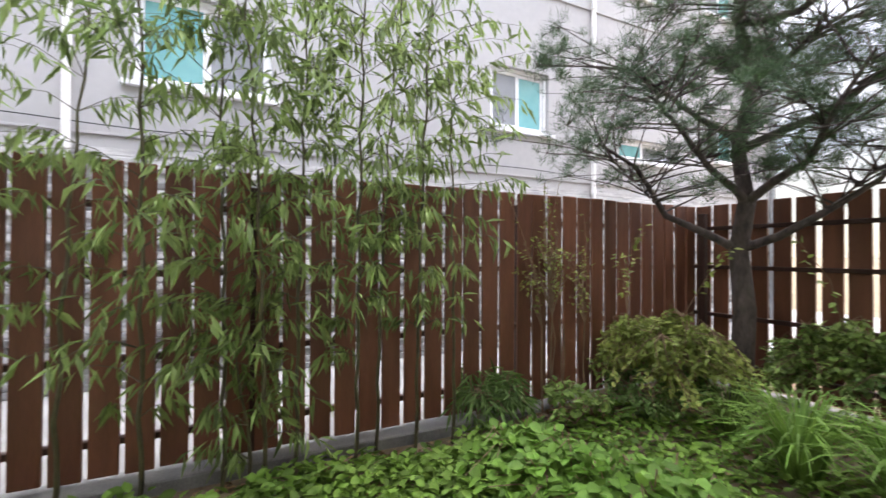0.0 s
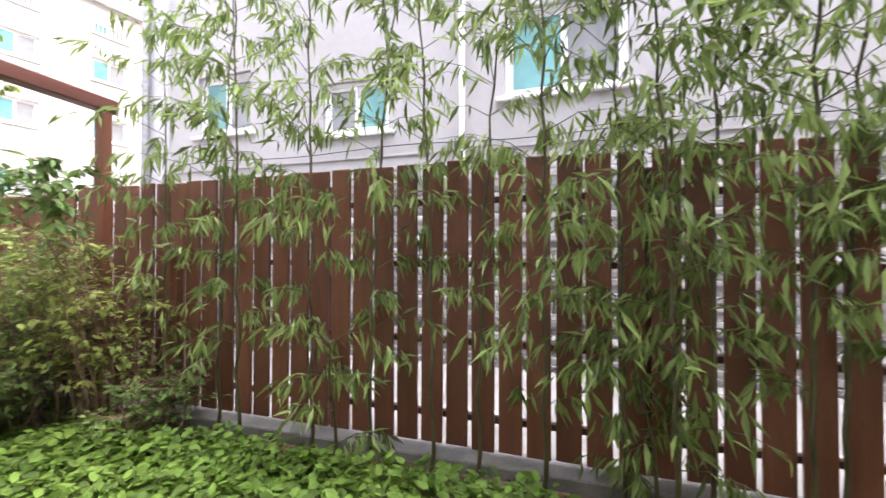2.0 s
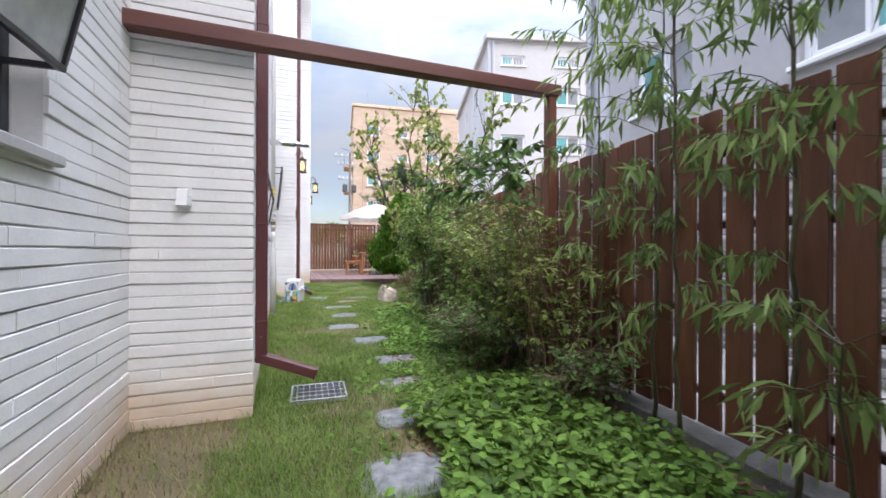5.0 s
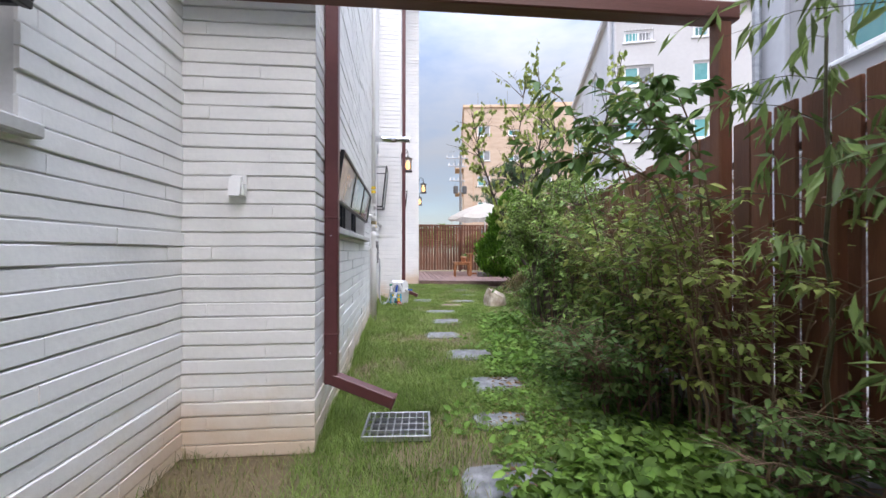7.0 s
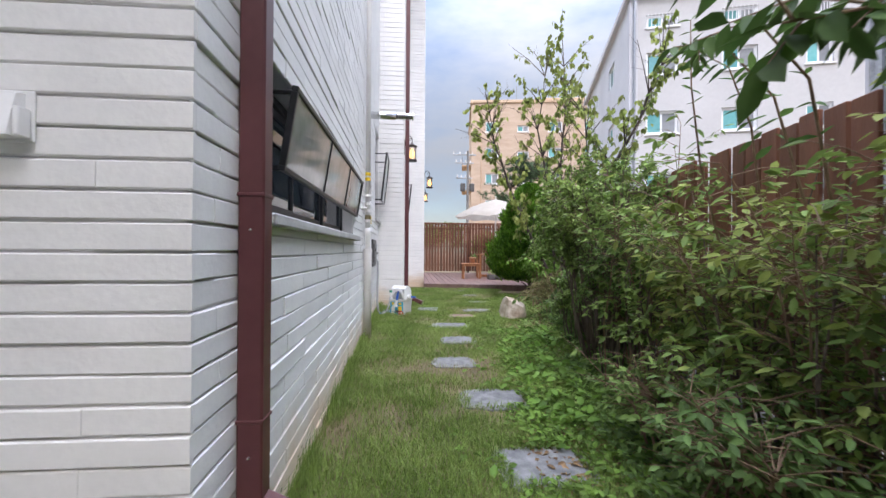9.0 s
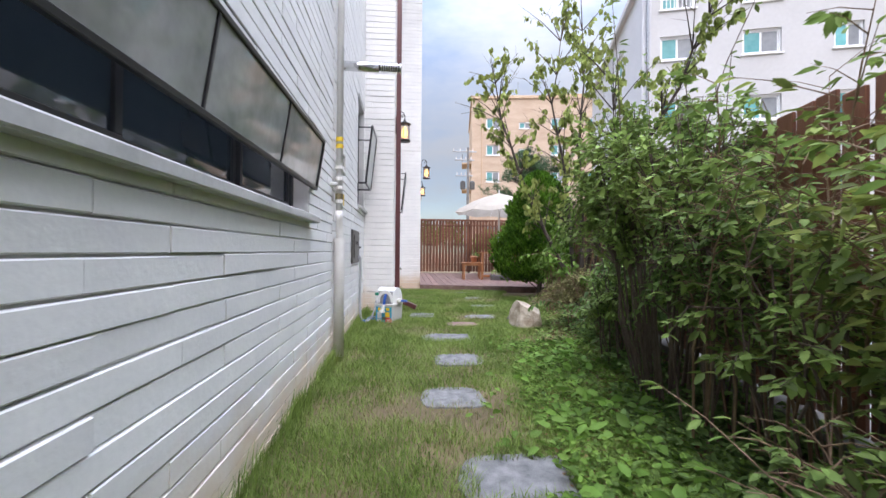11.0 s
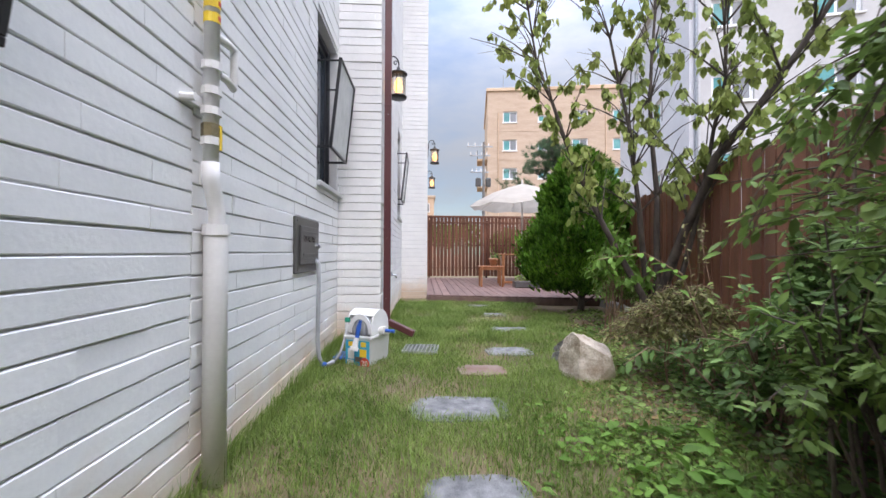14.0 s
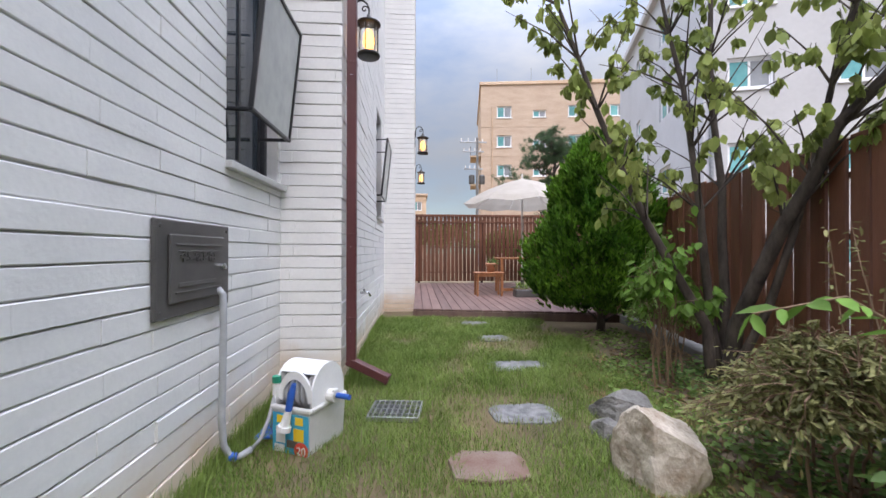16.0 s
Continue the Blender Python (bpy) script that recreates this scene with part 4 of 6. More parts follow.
def lantern(x, y, z):
    top = thing("wall_lantern", (x, y, z), "lit black iron carriage lantern on a scrolled wall bracket", "lantern", "wall lanterns")
    part("wall_plate", Shape().box(0.0, -0.035, 0.12, 0.012, 0.035, 0.40, 0.004), M_IRON, top)
    arm = [(0.012, 0, 0.30)] + [(0.085 - 0.07 * math.cos(w), 0, 0.40 + 0.10 * math.sin(w)) for w in [math.pi * k / 12 for k in range(13)]] + [(0.15, 0, 0.37)]
    part("scroll_arm", Shape().tube(arm, 0.008, 8), M_IRON, top, smooth=True)
    curl = [(0.115 + 0.035 * (1 - k / 14) * math.cos(k * 0.55), 0, 0.42 + 0.035 * (1 - k / 14) * math.sin(k * 0.55)) for k in range(14)]
    part("curl", Shape().tube(curl, 0.006, 6), M_IRON, top, smooth=True)
    c = (0.15, 0, 0)
    part("cap", Shape().lathe([(0.0, 0.375), (0.016, 0.37), (0.02, 0.345), (0.035, 0.335), (0.055, 0.315), (0.105, 0.295), (0.108, 0.285), (0.09, 0.28), (0.0, 0.28)], c, 20), M_IRON, top, smooth=True)
    part("base_ring", Shape().lathe([(0.0, 0.012), (0.08, 0.012), (0.10, 0.018), (0.104, 0.006), (0.095, -0.008), (0.07, -0.012), (0.0, -0.012)], c, 20), M_IRON, top, smooth=True)
    gl = part("glass_cylinder", Shape().lathe([(0.078, 0.02), (0.078, 0.28)], c, 20), M_LGLASS, top, smooth=True)
    gl.visible_shadow = False
    for k in range(6):
        w = math.pi * k / 3 + 0.3
        part("cage_bar", Shape().tube([(0.15 + 0.084 * math.cos(w), 0.084 * math.sin(w), 0.01), (0.15 + 0.084 * math.cos(w), 0.084 * math.sin(w), 0.285)], 0.0045, 5), M_IRON, top)
    part("bulb", Shape().lathe([(0.0, 0.05), (0.022, 0.06), (0.034, 0.11), (0.030, 0.17), (0.018, 0.22), (0.0, 0.235)], c, 12), M_BULB, top, "glowing warm bulb", smooth=True)


lantern(XC + 0.016, 10.38, 2.83)
lantern(XD + 0.016, 14.28, 2.90)
lantern(XD + 0.016, 17.4, 2.86)

# beam and posts of the old arbour
beam = thing("arbour_beam", (0, 0, 0), "maroon stained timber beam carried from the house to a fence post", "beam")
part("beam", Shape().box(-0.37, 3.10, 2.265, 2.51, 3.20, 2.36, 0.008), M_BEAM, beam)
part("beam_post", Shape().box(2.395, 3.11, 0.05, 2.47, 3.19, 2.263, 0.008), M_FENCE, beam)
stub = thing("stub_post", (2.47, 2.60, 0), "short brown timber post with a cross-piece by the fence", "post")
part("post", Shape().box(-0.03, -0.03, 0.0, 0.03, 0.03, 1.26, 0.006), M_FENCE, stub)
part("cross_piece", Shape().box(0.032, -0.025, 1.20, 0.15, 0.025, 1.25, 0.005), M_FENCE, stub)


def grate(x, y, turn, w, d, nx_, ny_, label):
    top = thing("drain_grate", (x, y, 0.012), label, "drain grate", "drain grates", turn=turn)
    # thin black sheet under the bars, in place of the unlit hollow
    part("pit_shade_sheet", Shape().box(-w / 2, -d / 2, -0.012, w / 2, d / 2, -0.008, 0.0), M_BLACK, top)
    s = Shape()
    for b in ((-w / 2, -d / 2, w / 2, -d / 2 + 0.012), (-w / 2, d / 2 - 0.012, w / 2, d / 2), (-w / 2, -d / 2, -w / 2 + 0.012, d / 2), (w / 2 - 0.012, -d / 2, w / 2, d / 2)):
        s.box(b[0], b[1], -0.008, b[2], b[3], 0.022, 0.002)
    part("rim", s, M_GALV, top)
    for i in range(1, nx_):
        xx = -w / 2 + w * i / nx_
        part("bar", Shape().box(xx - 0.003, -d / 2 + 0.012, -0.005, xx + 0.003, d / 2 - 0.012, 0.021, 0.0008), M_GALV, top)
    for i in range(1, ny_):
        yy = -d / 2 + d * i / ny_
        part("cross_bar", Shape().box(-w / 2 + 0.012, yy - 0.003, 0.002, w / 2 - 0.012, yy + 0.003, 0.019, 0.0008), M_GALV, top)


grate(0.70, 3.50, -3, 0.38, 0.34, 9, 4, "galvanised steel drain grate sunk in the lawn")
grate(1.12, 9.47, -6, 0.34, 0.30, 9, 4, "galvanised steel drain grate half hidden in grass")


# ---- planting ----
def drooping(n, down):
    d = unit(n)
    d[:, 2] = d[:, 2] * 0.45 - down
    return d


def bamboo(x, y, height, dense, low=0.55, lean=(0, 0)):
    """Slender bamboo: jointed culm, side branches and drooping lance leaves."""
    z0 = ground_z(x, y)
    top = thing("bamboo", (x, y, z0 - 0.02), "slender dark-stemmed bamboo with drooping lance leaves by the fence", "bamboo", "bamboo along the fence")
    bend = rng.normal(0, 0.10, 2) + np.array(lean)
    k = int(height / 0.16)
    path = [(bend[0] * (i / k) ** 2 + 0.01 * math.sin(i * 1.7), bend[1] * (i / k) ** 2 + 0.01 * math.cos(i * 2.1), height * i / k) for i in range(k + 1)]
    part("culm", Shape().tube(path, [0.0115 * (1 - 0.75 * i / k) + (0.0012 if i % 2 else 0) for i in range(k + 1)], 7), M_CULM, top)
    br, base, way, size = Shape(), [], [], []
    for i in range(1, k + 1):
        p = np.array(path[i])
        if p[2] < low:
            continue
        up = min(1.0, (p[2] - low) / 1.1)
        for _ in range(1 + int(rng.random() < (0.45 + 0.65 * up) * dense) + int(rng.random() < 0.8 * up * dense) + int(rng.random() < 0.6 * up * (dense - 0.6))):
            a = rng.uniform(0, 2 * math.pi)
            d = np.array([math.cos(a) - 0.25, math.sin(a), 0.75])
            ln = rng.uniform(0.22, 0.50) * (0.75 + 0.35 * up)
            pts = [p + d * ln * s - np.array([0, 0, 0.38 * ln * s * s * 1.6]) for s in (0, 0.35, 0.7, 1.0)]
            br.tube([tuple(q) for q in pts], [0.0028, 0.0022, 0.0016, 0.001], 4, False)
            for s in np.linspace(0.3, 1.0, int(rng.integers(5, 10))):
                q = p + d * ln * s - np.array([0, 0, 0.38 * ln * s * s * 1.6])
                for _ in range(int(rng.integers(1, 4))):
                    w = unit(1)[0] * 0.8 + d * 0.5
                    w[2] -= rng.uniform(0.8, 2.2)
                    base.append(q + rng.normal(0, 0.012, 3))
                    way.append(w)
                    size.append(rng.uniform(0.075, 0.15))
    tagged(part("branchwork", br, M_CULM, top), kind="stuff")
    size = np.array(size)
    lv = new("leaves", leaf_mesh("leaves", base, way, unit(len(base)) + np.array([0, 0, 1.2]), size, size * rng.uniform(0.15, 0.21, len(size)), L_BAMBOO, fold=0.2))
    lv.parent = top
    return top


for y, off, h, dense, low in [(2.55, 0.16, 2.7, 0.7, 0.6), (2.12, 0.13, 3.0, 0.8, 0.5), (1.86, 0.24, 3.3, 0.9, 0.6), (1.38, 0.17, 3.4, 0.9, 0.35), (0.98, 0.22, 3.2, 0.9, 0.5), (0.62, 0.20, 3.1, 0.6, 0.9), (0.38, 0.15, 2.9, 0.5, 1.0),
                             (0.05, 0.24, 3.4, 1.2, 0.4), (-0.30, 0.20, 3.3, 1.4, 0.3), (-0.48, 0.30, 3.2, 1.5, 0.25), (-0.66, 0.16, 3.5, 1.8, 0.5), (-0.98, 0.22, 3.6, 2.0, 0.6), (-1.14, 0.12, 3.4, 2.0, 1.0), (-1.36, 0.2, 3.7, 2.0, 0.7), (-1.62, 0.2, 2.6, 0.8, 0.9)]:
    bamboo(fence_x(y) - off, y, h, dense, low)
# young shoots with low leaves
for y, off in ((-0.42, 0.25), (1.15, 0.3)):
    bamboo(fence_x(y) - off, y, 0.75, 1.3, 0.1)


def shrub(name, x, y, h, rx, ry, leaf_len, mat, label, category="shrub", twigs=70, per=16, stems=9, low=0.25, wide=0.5, droop=0.25, stem_mat=None, broad=True, group="", sprigs=3):
    """Multi-stemmed shrub: stems from the foot to twig tips spread unevenly over a lumpy crown, each twig with its leaves."""
    z0 = ground_z(x, y) - 0.02
    top = thing(name, (x, y, z0), label, category, group)
    st, base, way, size = Shape(), [], [], []
    lump = rng.uniform(0, 50)
    mids = []
    for _ in range(stems):
        a, out = rng.uniform(0, 2 * math.pi), math.sqrt(rng.random())
        f = np.array([0.20 * out * math.cos(a) + rng.normal(0, 0.02), 0.20 * out * math.sin(a) + rng.normal(0, 0.02), 0.0])
        m = np.array([rx * 0.62 * out * math.cos(a), ry * 0.62 * out * math.sin(a), h * rng.uniform(0.45, 0.75)])
        pts = [f, f + (m - f) * 0.35 + rng.normal(0, 0.025, 3), f + (m - f) * 0.7 + rng.normal(0, 0.03, 3), m]
        part("stem", Shape().tube([tuple(p) for p in pts], [0.008, 0.007, 0.0055, 0.004], 5, False), stem_mat or M_TWIG, top)
        mids.append((pts[1], pts[2], m))
    for t in range(twigs):
        d = unit(1)[0]
        d[2] = abs(d[2]) * 1.0 - low
        r = 0.62 + 0.5 * rng.random() ** 0.6
        r *= 0.78 + 0.55 * noise.noise(Vector((d[0] * 1.7 + lump, d[1] * 1.7, d[2] * 1.7)))
        tip = np.array([d[0] * rx * r, d[1] * ry * r, h * 0.52 + d[2] * h * 0.5 * r])
        tip[2] = max(tip[2], 0.08)
        if t < sprigs:
            tip = np.array([rng.normal(0, rx * 0.5), rng.normal(0, ry * 0.5), h * rng.uniform(1.05, 1.28)])
        best = min(mids, key=lambda q: np.linalg.norm(q[2] - tip))
        root = best[int(rng.integers(1, 3))]
        mid = (root + tip) / 2 + np.array([0, 0, 0.06]) + rng.normal(0, 0.03, 3)
        pts = [root, mid, tip]
        st.tube([tuple(p) for p in pts], [0.0045, 0.003, 0.0015], 4, False)
        out = tip - root
        out = out / (np.linalg.norm(out) + 1e-6)
        for k in range(per):
            s = 0.25 + 0.75 * (k + rng.random()) / per
            q = root * (1 - s) ** 2 + 2 * mid * s * (1 - s) + tip * s * s
            w = unit(1)[0] * 0.9 + out * 0.6
            w[2] = w[2] * 0.6 - droop
            base.append(q + rng.normal(0, 0.012, 3))
            way.append(w)
            size.append(leaf_len * rng.uniform(0.65, 1.25))
    tagged(part("twigwork", st, stem_mat or M_TWIG, top), kind="stuff")
    size = np.array(size)
    up = unit(len(base)) * 0.6 + np.array([0, 0, 1.0])
    lv = new("leaves", leaf_mesh("leaves", base, way, up, size, size * wide, mat, broad))
    lv.parent = top
    return top


SH = [
    (2.95, 5.75, 1.25, 0.40, 0.55, 0.05, L_DARK, "dark shrub filling the hedge by the fence", 80, 14, 0.5),
    (3.05, 6.55, 1.10, 0.35, 0.50, 0.05, L_DARK, "dark shrub filling the hedge by the fence", 80, 14, 0.5),
    (2.78, 6.75, 1.05, 0.48, 0.50, 0.06, L_SHRUB, "leafy green shrub hiding the kerb", 90, 15, 0.45),
    (2.98, 7.30, 0.55, 0.36, 0.40, 0.055, L_DARK, "low dark green shrub hiding the kerb", 40, 14, 0.48),
    (3.18, 7.95, 0.60, 0.34, 0.40, 0.055, L_SHRUB, "low green shrub hiding the kerb", 40, 14, 0.48),
    (2.34, 3.45, 1.25, 0.42, 0.46, 0.05, L_SHRUB, "leafy green shrub crowding the fence", 30, 12, 0.45),
    (2.42, 4.10, 1.25, 0.46, 0.60, 0.06, L_SHRUB, "tall green shrub with drooping leaves", 55, 12, 0.42),
    (2.50, 4.75, 1.30, 0.52, 0.60, 0.065, L_SHRUB, "green shrub with pointed leaves by the fence", 55, 13, 0.42),
    (2.52, 5.35, 1.75, 0.50, 0.50, 0.04, L_DARK, "dense small-leaved dark green shrub", 100, 20, 0.5),
    (2.62, 6.00, 2.40, 0.88, 0.80, 0.054, L_SHRUB, "large arching green shrub with many thin stems", 330, 19, 0.48),
    (3.02, 7.05, 1.45, 0.45, 0.50, 0.06, L_DARK, "dark green shrub under the fence", 90, 16, 0.5),
    (3.02, 7.62, 0.66, 0.38, 0.40, 0.07, L_DARK, "low shrub with dark green pointed leaves", 32, 14, 0.45),
    (3.02, 8.42, 0.98, 0.46, 0.45, 0.045, L_OLIVE, "low variegated olive shrub beside the rocks", 170, 22, 0.34),
    (3.70, 10.60, 0.95, 0.35, 0.45, 0.05, L_SHRUB, "green shrub between tree and conifer", 70, 16, 0.5),
]
for x, y, h, rx, ry, ll, mt, lab_, tw, per, wd in SH:
    shrub("shrub", x, y, h, rx, ry, ll, mt, lab_, twigs=int(tw * (1.6 if y > 5.5 else 1.25)), per=per + 2, low=0.30 if h > 2 else 0.45, wide=wd, group="hedge shrubs", stem_mat=M_CANE if h > 1 else None, stems=44 if h > 2 else 14 if h > 1 else 7)

def caned_shrub(x, y, h, spread, canes, leaf_len, mat, label, lean=(-0.2, 0.0), dense=1.0):
    """Loose shrub: bare tan canes from one foot, fanning and arching, with side shoots and leaves in their upper part."""
    z0 = ground_z(x, y) - 0.02
    top = thing("shrub", (x, y, z0), label, "shrub", "hedge shrubs")
    tw, base, way, size = Shape(), [], [], []
    for _ in range(canes):
        a = rng.uniform(0, 2 * math.pi)
        o = np.array([math.cos(a) * 0.8 + lean[0], math.sin(a) + lean[1], 0.0]) * spread * rng.uniform(0.3, 1.0)
        f = np.array([rng.normal(0, 0.09), rng.normal(0, 0.15), 0.0])
        hh = h * rng.uniform(0.7, 1.12)
        pts = [f + o * s ** 1.6 + np.array([0, 0, hh * (s * 1.22 - 0.22 * s ** 3)]) + rng.normal(0, 0.012, 3) for s in np.linspace(0, 1, 7)]
        part("cane", Shape().tube([tuple(p) for p in pts], [0.0075, 0.0068, 0.006, 0.005, 0.004, 0.003, 0.0015], 5, False), M_TWIG, top)
        for s in np.linspace(0.28, 1.0, int(15 * dense)):
            i = min(int(s * 6), 5)
            q = pts[i] + (pts[i + 1] - pts[i]) * (s * 6 - i)
            b = rng.uniform(0, 2 * math.pi)
            d = np.array([math.cos(b), math.sin(b), rng.uniform(0.0, 0.7)])
            e = q + d * rng.uniform(0.10, 0.30)
            tw.tube([tuple(q), tuple((q + e) / 2 + np.array([0, 0, 0.015])), tuple(e)], [0.0028, 0.002, 0.001], 4, False)
            for k in range(int(rng.integers(5, 10))):
                r = rng.uniform(0.25, 1.05)
                w = unit(1)[0] * 0.7 + d * 0.7
                w[2] = w[2] * 0.5 - 0.25
                base.append(q + (e - q) * r)
                way.append(w)
                size.append(leaf_len * rng.uniform(0.6, 1.3))
    tagged(part("twigwork", tw, M_TWIG, top), kind="stuff")
    size = np.array(size)
    lv = new("leaves", leaf_mesh("leaves", base, way, unit(len(base)) * 0.6 + np.array([0, 0, 1.0]), size, size * 0.42, mat, True))
    lv.parent = top


for x, y, h, sp, c, ll, mt, lean, lab_ in [
        (2.32, 2.85, 1.25, 0.45, 12, 0.05, L_YELLOW, (-0.3, 0.1), "loose shrub with bare tan canes and small yellowing leaves"),
        (2.30, 3.30, 1.28, 0.55, 12, 0.06, L_YELLOW, (-0.2, 0.0), "loose tan-caned shrub with olive leaves by the fence"),
        (2.38, 3.80, 1.28, 0.58, 13, 0.065, L_SHRUB, (-0.2, 0.0), "tall loose tan-caned shrub with pointed green leaves"),
        (2.45, 4.45, 1.28, 0.60, 13, 0.07, L_YELLOW, (-0.2, 0.0), "tall loose tan-caned shrub with yellow-green leaves"),
        (2.55, 5.15, 1.70, 0.60, 15, 0.065, L_SHRUB, (-0.2, 0.0), "loose arching shrub with pointed green leaves"),
        (2.00, 3.50, 0.50, 0.40, 14, 0.05, L_DARK, (-0.1, 0.0), "low dark shoots at the hedge foot"),
        (2.18, 4.15, 0.45, 0.34, 12, 0.05, L_SHRUB, (-0.1, 0.0), "low green shoots at the hedge foot"),
        (2.25, 2.55, 0.40, 0.30, 10, 0.045, L_DARK, (-0.1, 0.0), "low dark shoots at the hedge foot")]:
    caned_shrub(x, y, h, sp, c, ll, mt, lab_, lean)

shrub("shrub", 3.30, 9.85, 1.15, 0.40, 0.40, 0.085, L_LIGHT, "light green suckering shrub on thin bare stems at the tree foot", twigs=60, per=10, stems=12, low=-0.25, wide=0.6, droop=0.9, group="hedge shrubs")

# shrubs of the start corner
shrub("azalea", 1.54, -3.25, 1.12, 0.66, 0.60, 0.055, L_YELLOW, "olive-topped broadleaf shrub below the pine", twigs=330, per=20, wide=0.48, low=0.75)
shrub("azalea", 1.50, -3.20, 0.50, 0.55, 0.45, 0.05, L_DARK, "low dark broadleaf shrub filling the bed below the pine", twigs=150, per=18, wide=0.48, low=0.6, sprigs=0)
shrub("azalea", 0.62, -3.85, 1.15, 0.62, 0.32, 0.055, L_SHRUB, "dark broadleaf shrub below the pine", twigs=270, per=20, wide=0.48, low=0.7)
shrub("azalea", 0.02, -3.65, 1.0, 0.48, 0.38, 0.055, L_DARK, "dark broadleaf shrub by the back fence", twigs=130, per=20, wide=0.48, low=0.35)
shrub("yellow_sapling", 1.93, -2.55, 1.45, 0.30, 0.38, 0.035, L_YELLOW, "thin sapling with small yellow leaves", "sapling", twigs=60, per=9, stems=6, low=-0.3, wide=0.5)
shrub("broad_bamboo_shrub", 1.95, -1.95, 0.52, 0.36, 0.34, 0.13, L_DARK, "low dark clump with long narrow leaves", twigs=75, per=12, wide=0.14, droop=0.5, broad=False, sprigs=0, low=0.4)
shrub("perilla", 1.22, -1.70, 0.36, 0.46, 0.38, 0.07, L_LIGHT, "bright green perilla patch", "herb", twigs=130, per=14, wide=0.75, droop=0.1, sprigs=0, stems=10, low=0.2)
shrub("perilla", 0.78, -1.95, 0.34, 0.38, 0.32, 0.07, L_LIGHT, "bright green perilla patch", "herb", twigs=110, per=9, wide=0.75, droop=0.1, sprigs=0, stems=10, low=0.2)
shrub("perilla", 1.70, -2.5, 0.32, 0.25, 0.25, 0.06, L_SHRUB, "green herb clump in the bed", "herb", twigs=40, per=9, wide=0.6, droop=0.1, sprigs=0, stems=8, low=0.2)


def strap_clump(x, y, r, h, n, mat, label):
    """Clump of arching strap leaves."""
    z0 = ground_z(x, y)
    top = thing("liriope", (x, y, z0), label, "grass clump", "strap-leaf clumps")
    v, f = [], []
    for i in range(n):
        a = rng.uniform(0, 2 * math.pi)
        d = np.array([math.cos(a), math.sin(a), 0])
        s = np.array([-d[1], d[0], 0]) * rng.uniform(0.004, 0.008)
        b = d * rng.uniform(0, 0.07)
        rr, hh = r * rng.uniform(0.4, 1.1), h * rng.uniform(0.6, 1.15)
        for t, w in ((0, 0.8), (0.3, 1.0), (0.6, 0.9), (0.85, 0.6), (1.0, 0.08)):
            c = b + d * rr * t ** 1.4 + np.array([0, 0, hh * (2.2 * t - 1.5 * t * t)])
            v += [tuple(c - s * w), tuple(c + s * w)]
        k = i * 10
        f += [(k + 2 * j, k + 2 * j + 1, k + 2 * j + 3, k + 2 * j + 2) for j in range(4)]
    part("strap_leaves", Shape().add(v, f), mat, top)


for x, y, r, h, n, mt in ((0.58, -2.95, 0.52, 0.52, 230, L_LIGHT), (1.05, -3.25, 0.40, 0.36, 130, L_SHRUB), (0.16, -2.90, 0.48, 0.50, 180, L_LIGHT), (1.40, -2.95, 0.28, 0.24, 80, L_DARK)):
    strap_clump(x, y, r, h, n, mt, "arching clump of green strap leaves")


def needle_tufts(tips, ways, n, length, mat, name="needles"):
    """Tufts of fine needles round twig ends."""
    tips, ways = np.repeat(np.array(tips), n, 0), np.repeat(np.array(ways), n, 0)
    d = unit(len(tips)) + ways * 0.9
    d /= np.linalg.norm(d, axis=1)[:, None]
    L = length * rng.uniform(0.7, 1.2, len(tips))[:, None]
    s = np.cross(d, unit(len(tips)))
    s /= np.linalg.norm(s, axis=1)[:, None]
    b = tips + rng.normal(0, 0.02, tips.shape)
    verts = np.stack([b - s * length * 0.019, b + s * length * 0.019, b + d * L], 1).reshape(-1, 3)
    return new(name, raw_mesh(name, verts, np.arange(len(verts)), 3, mat))


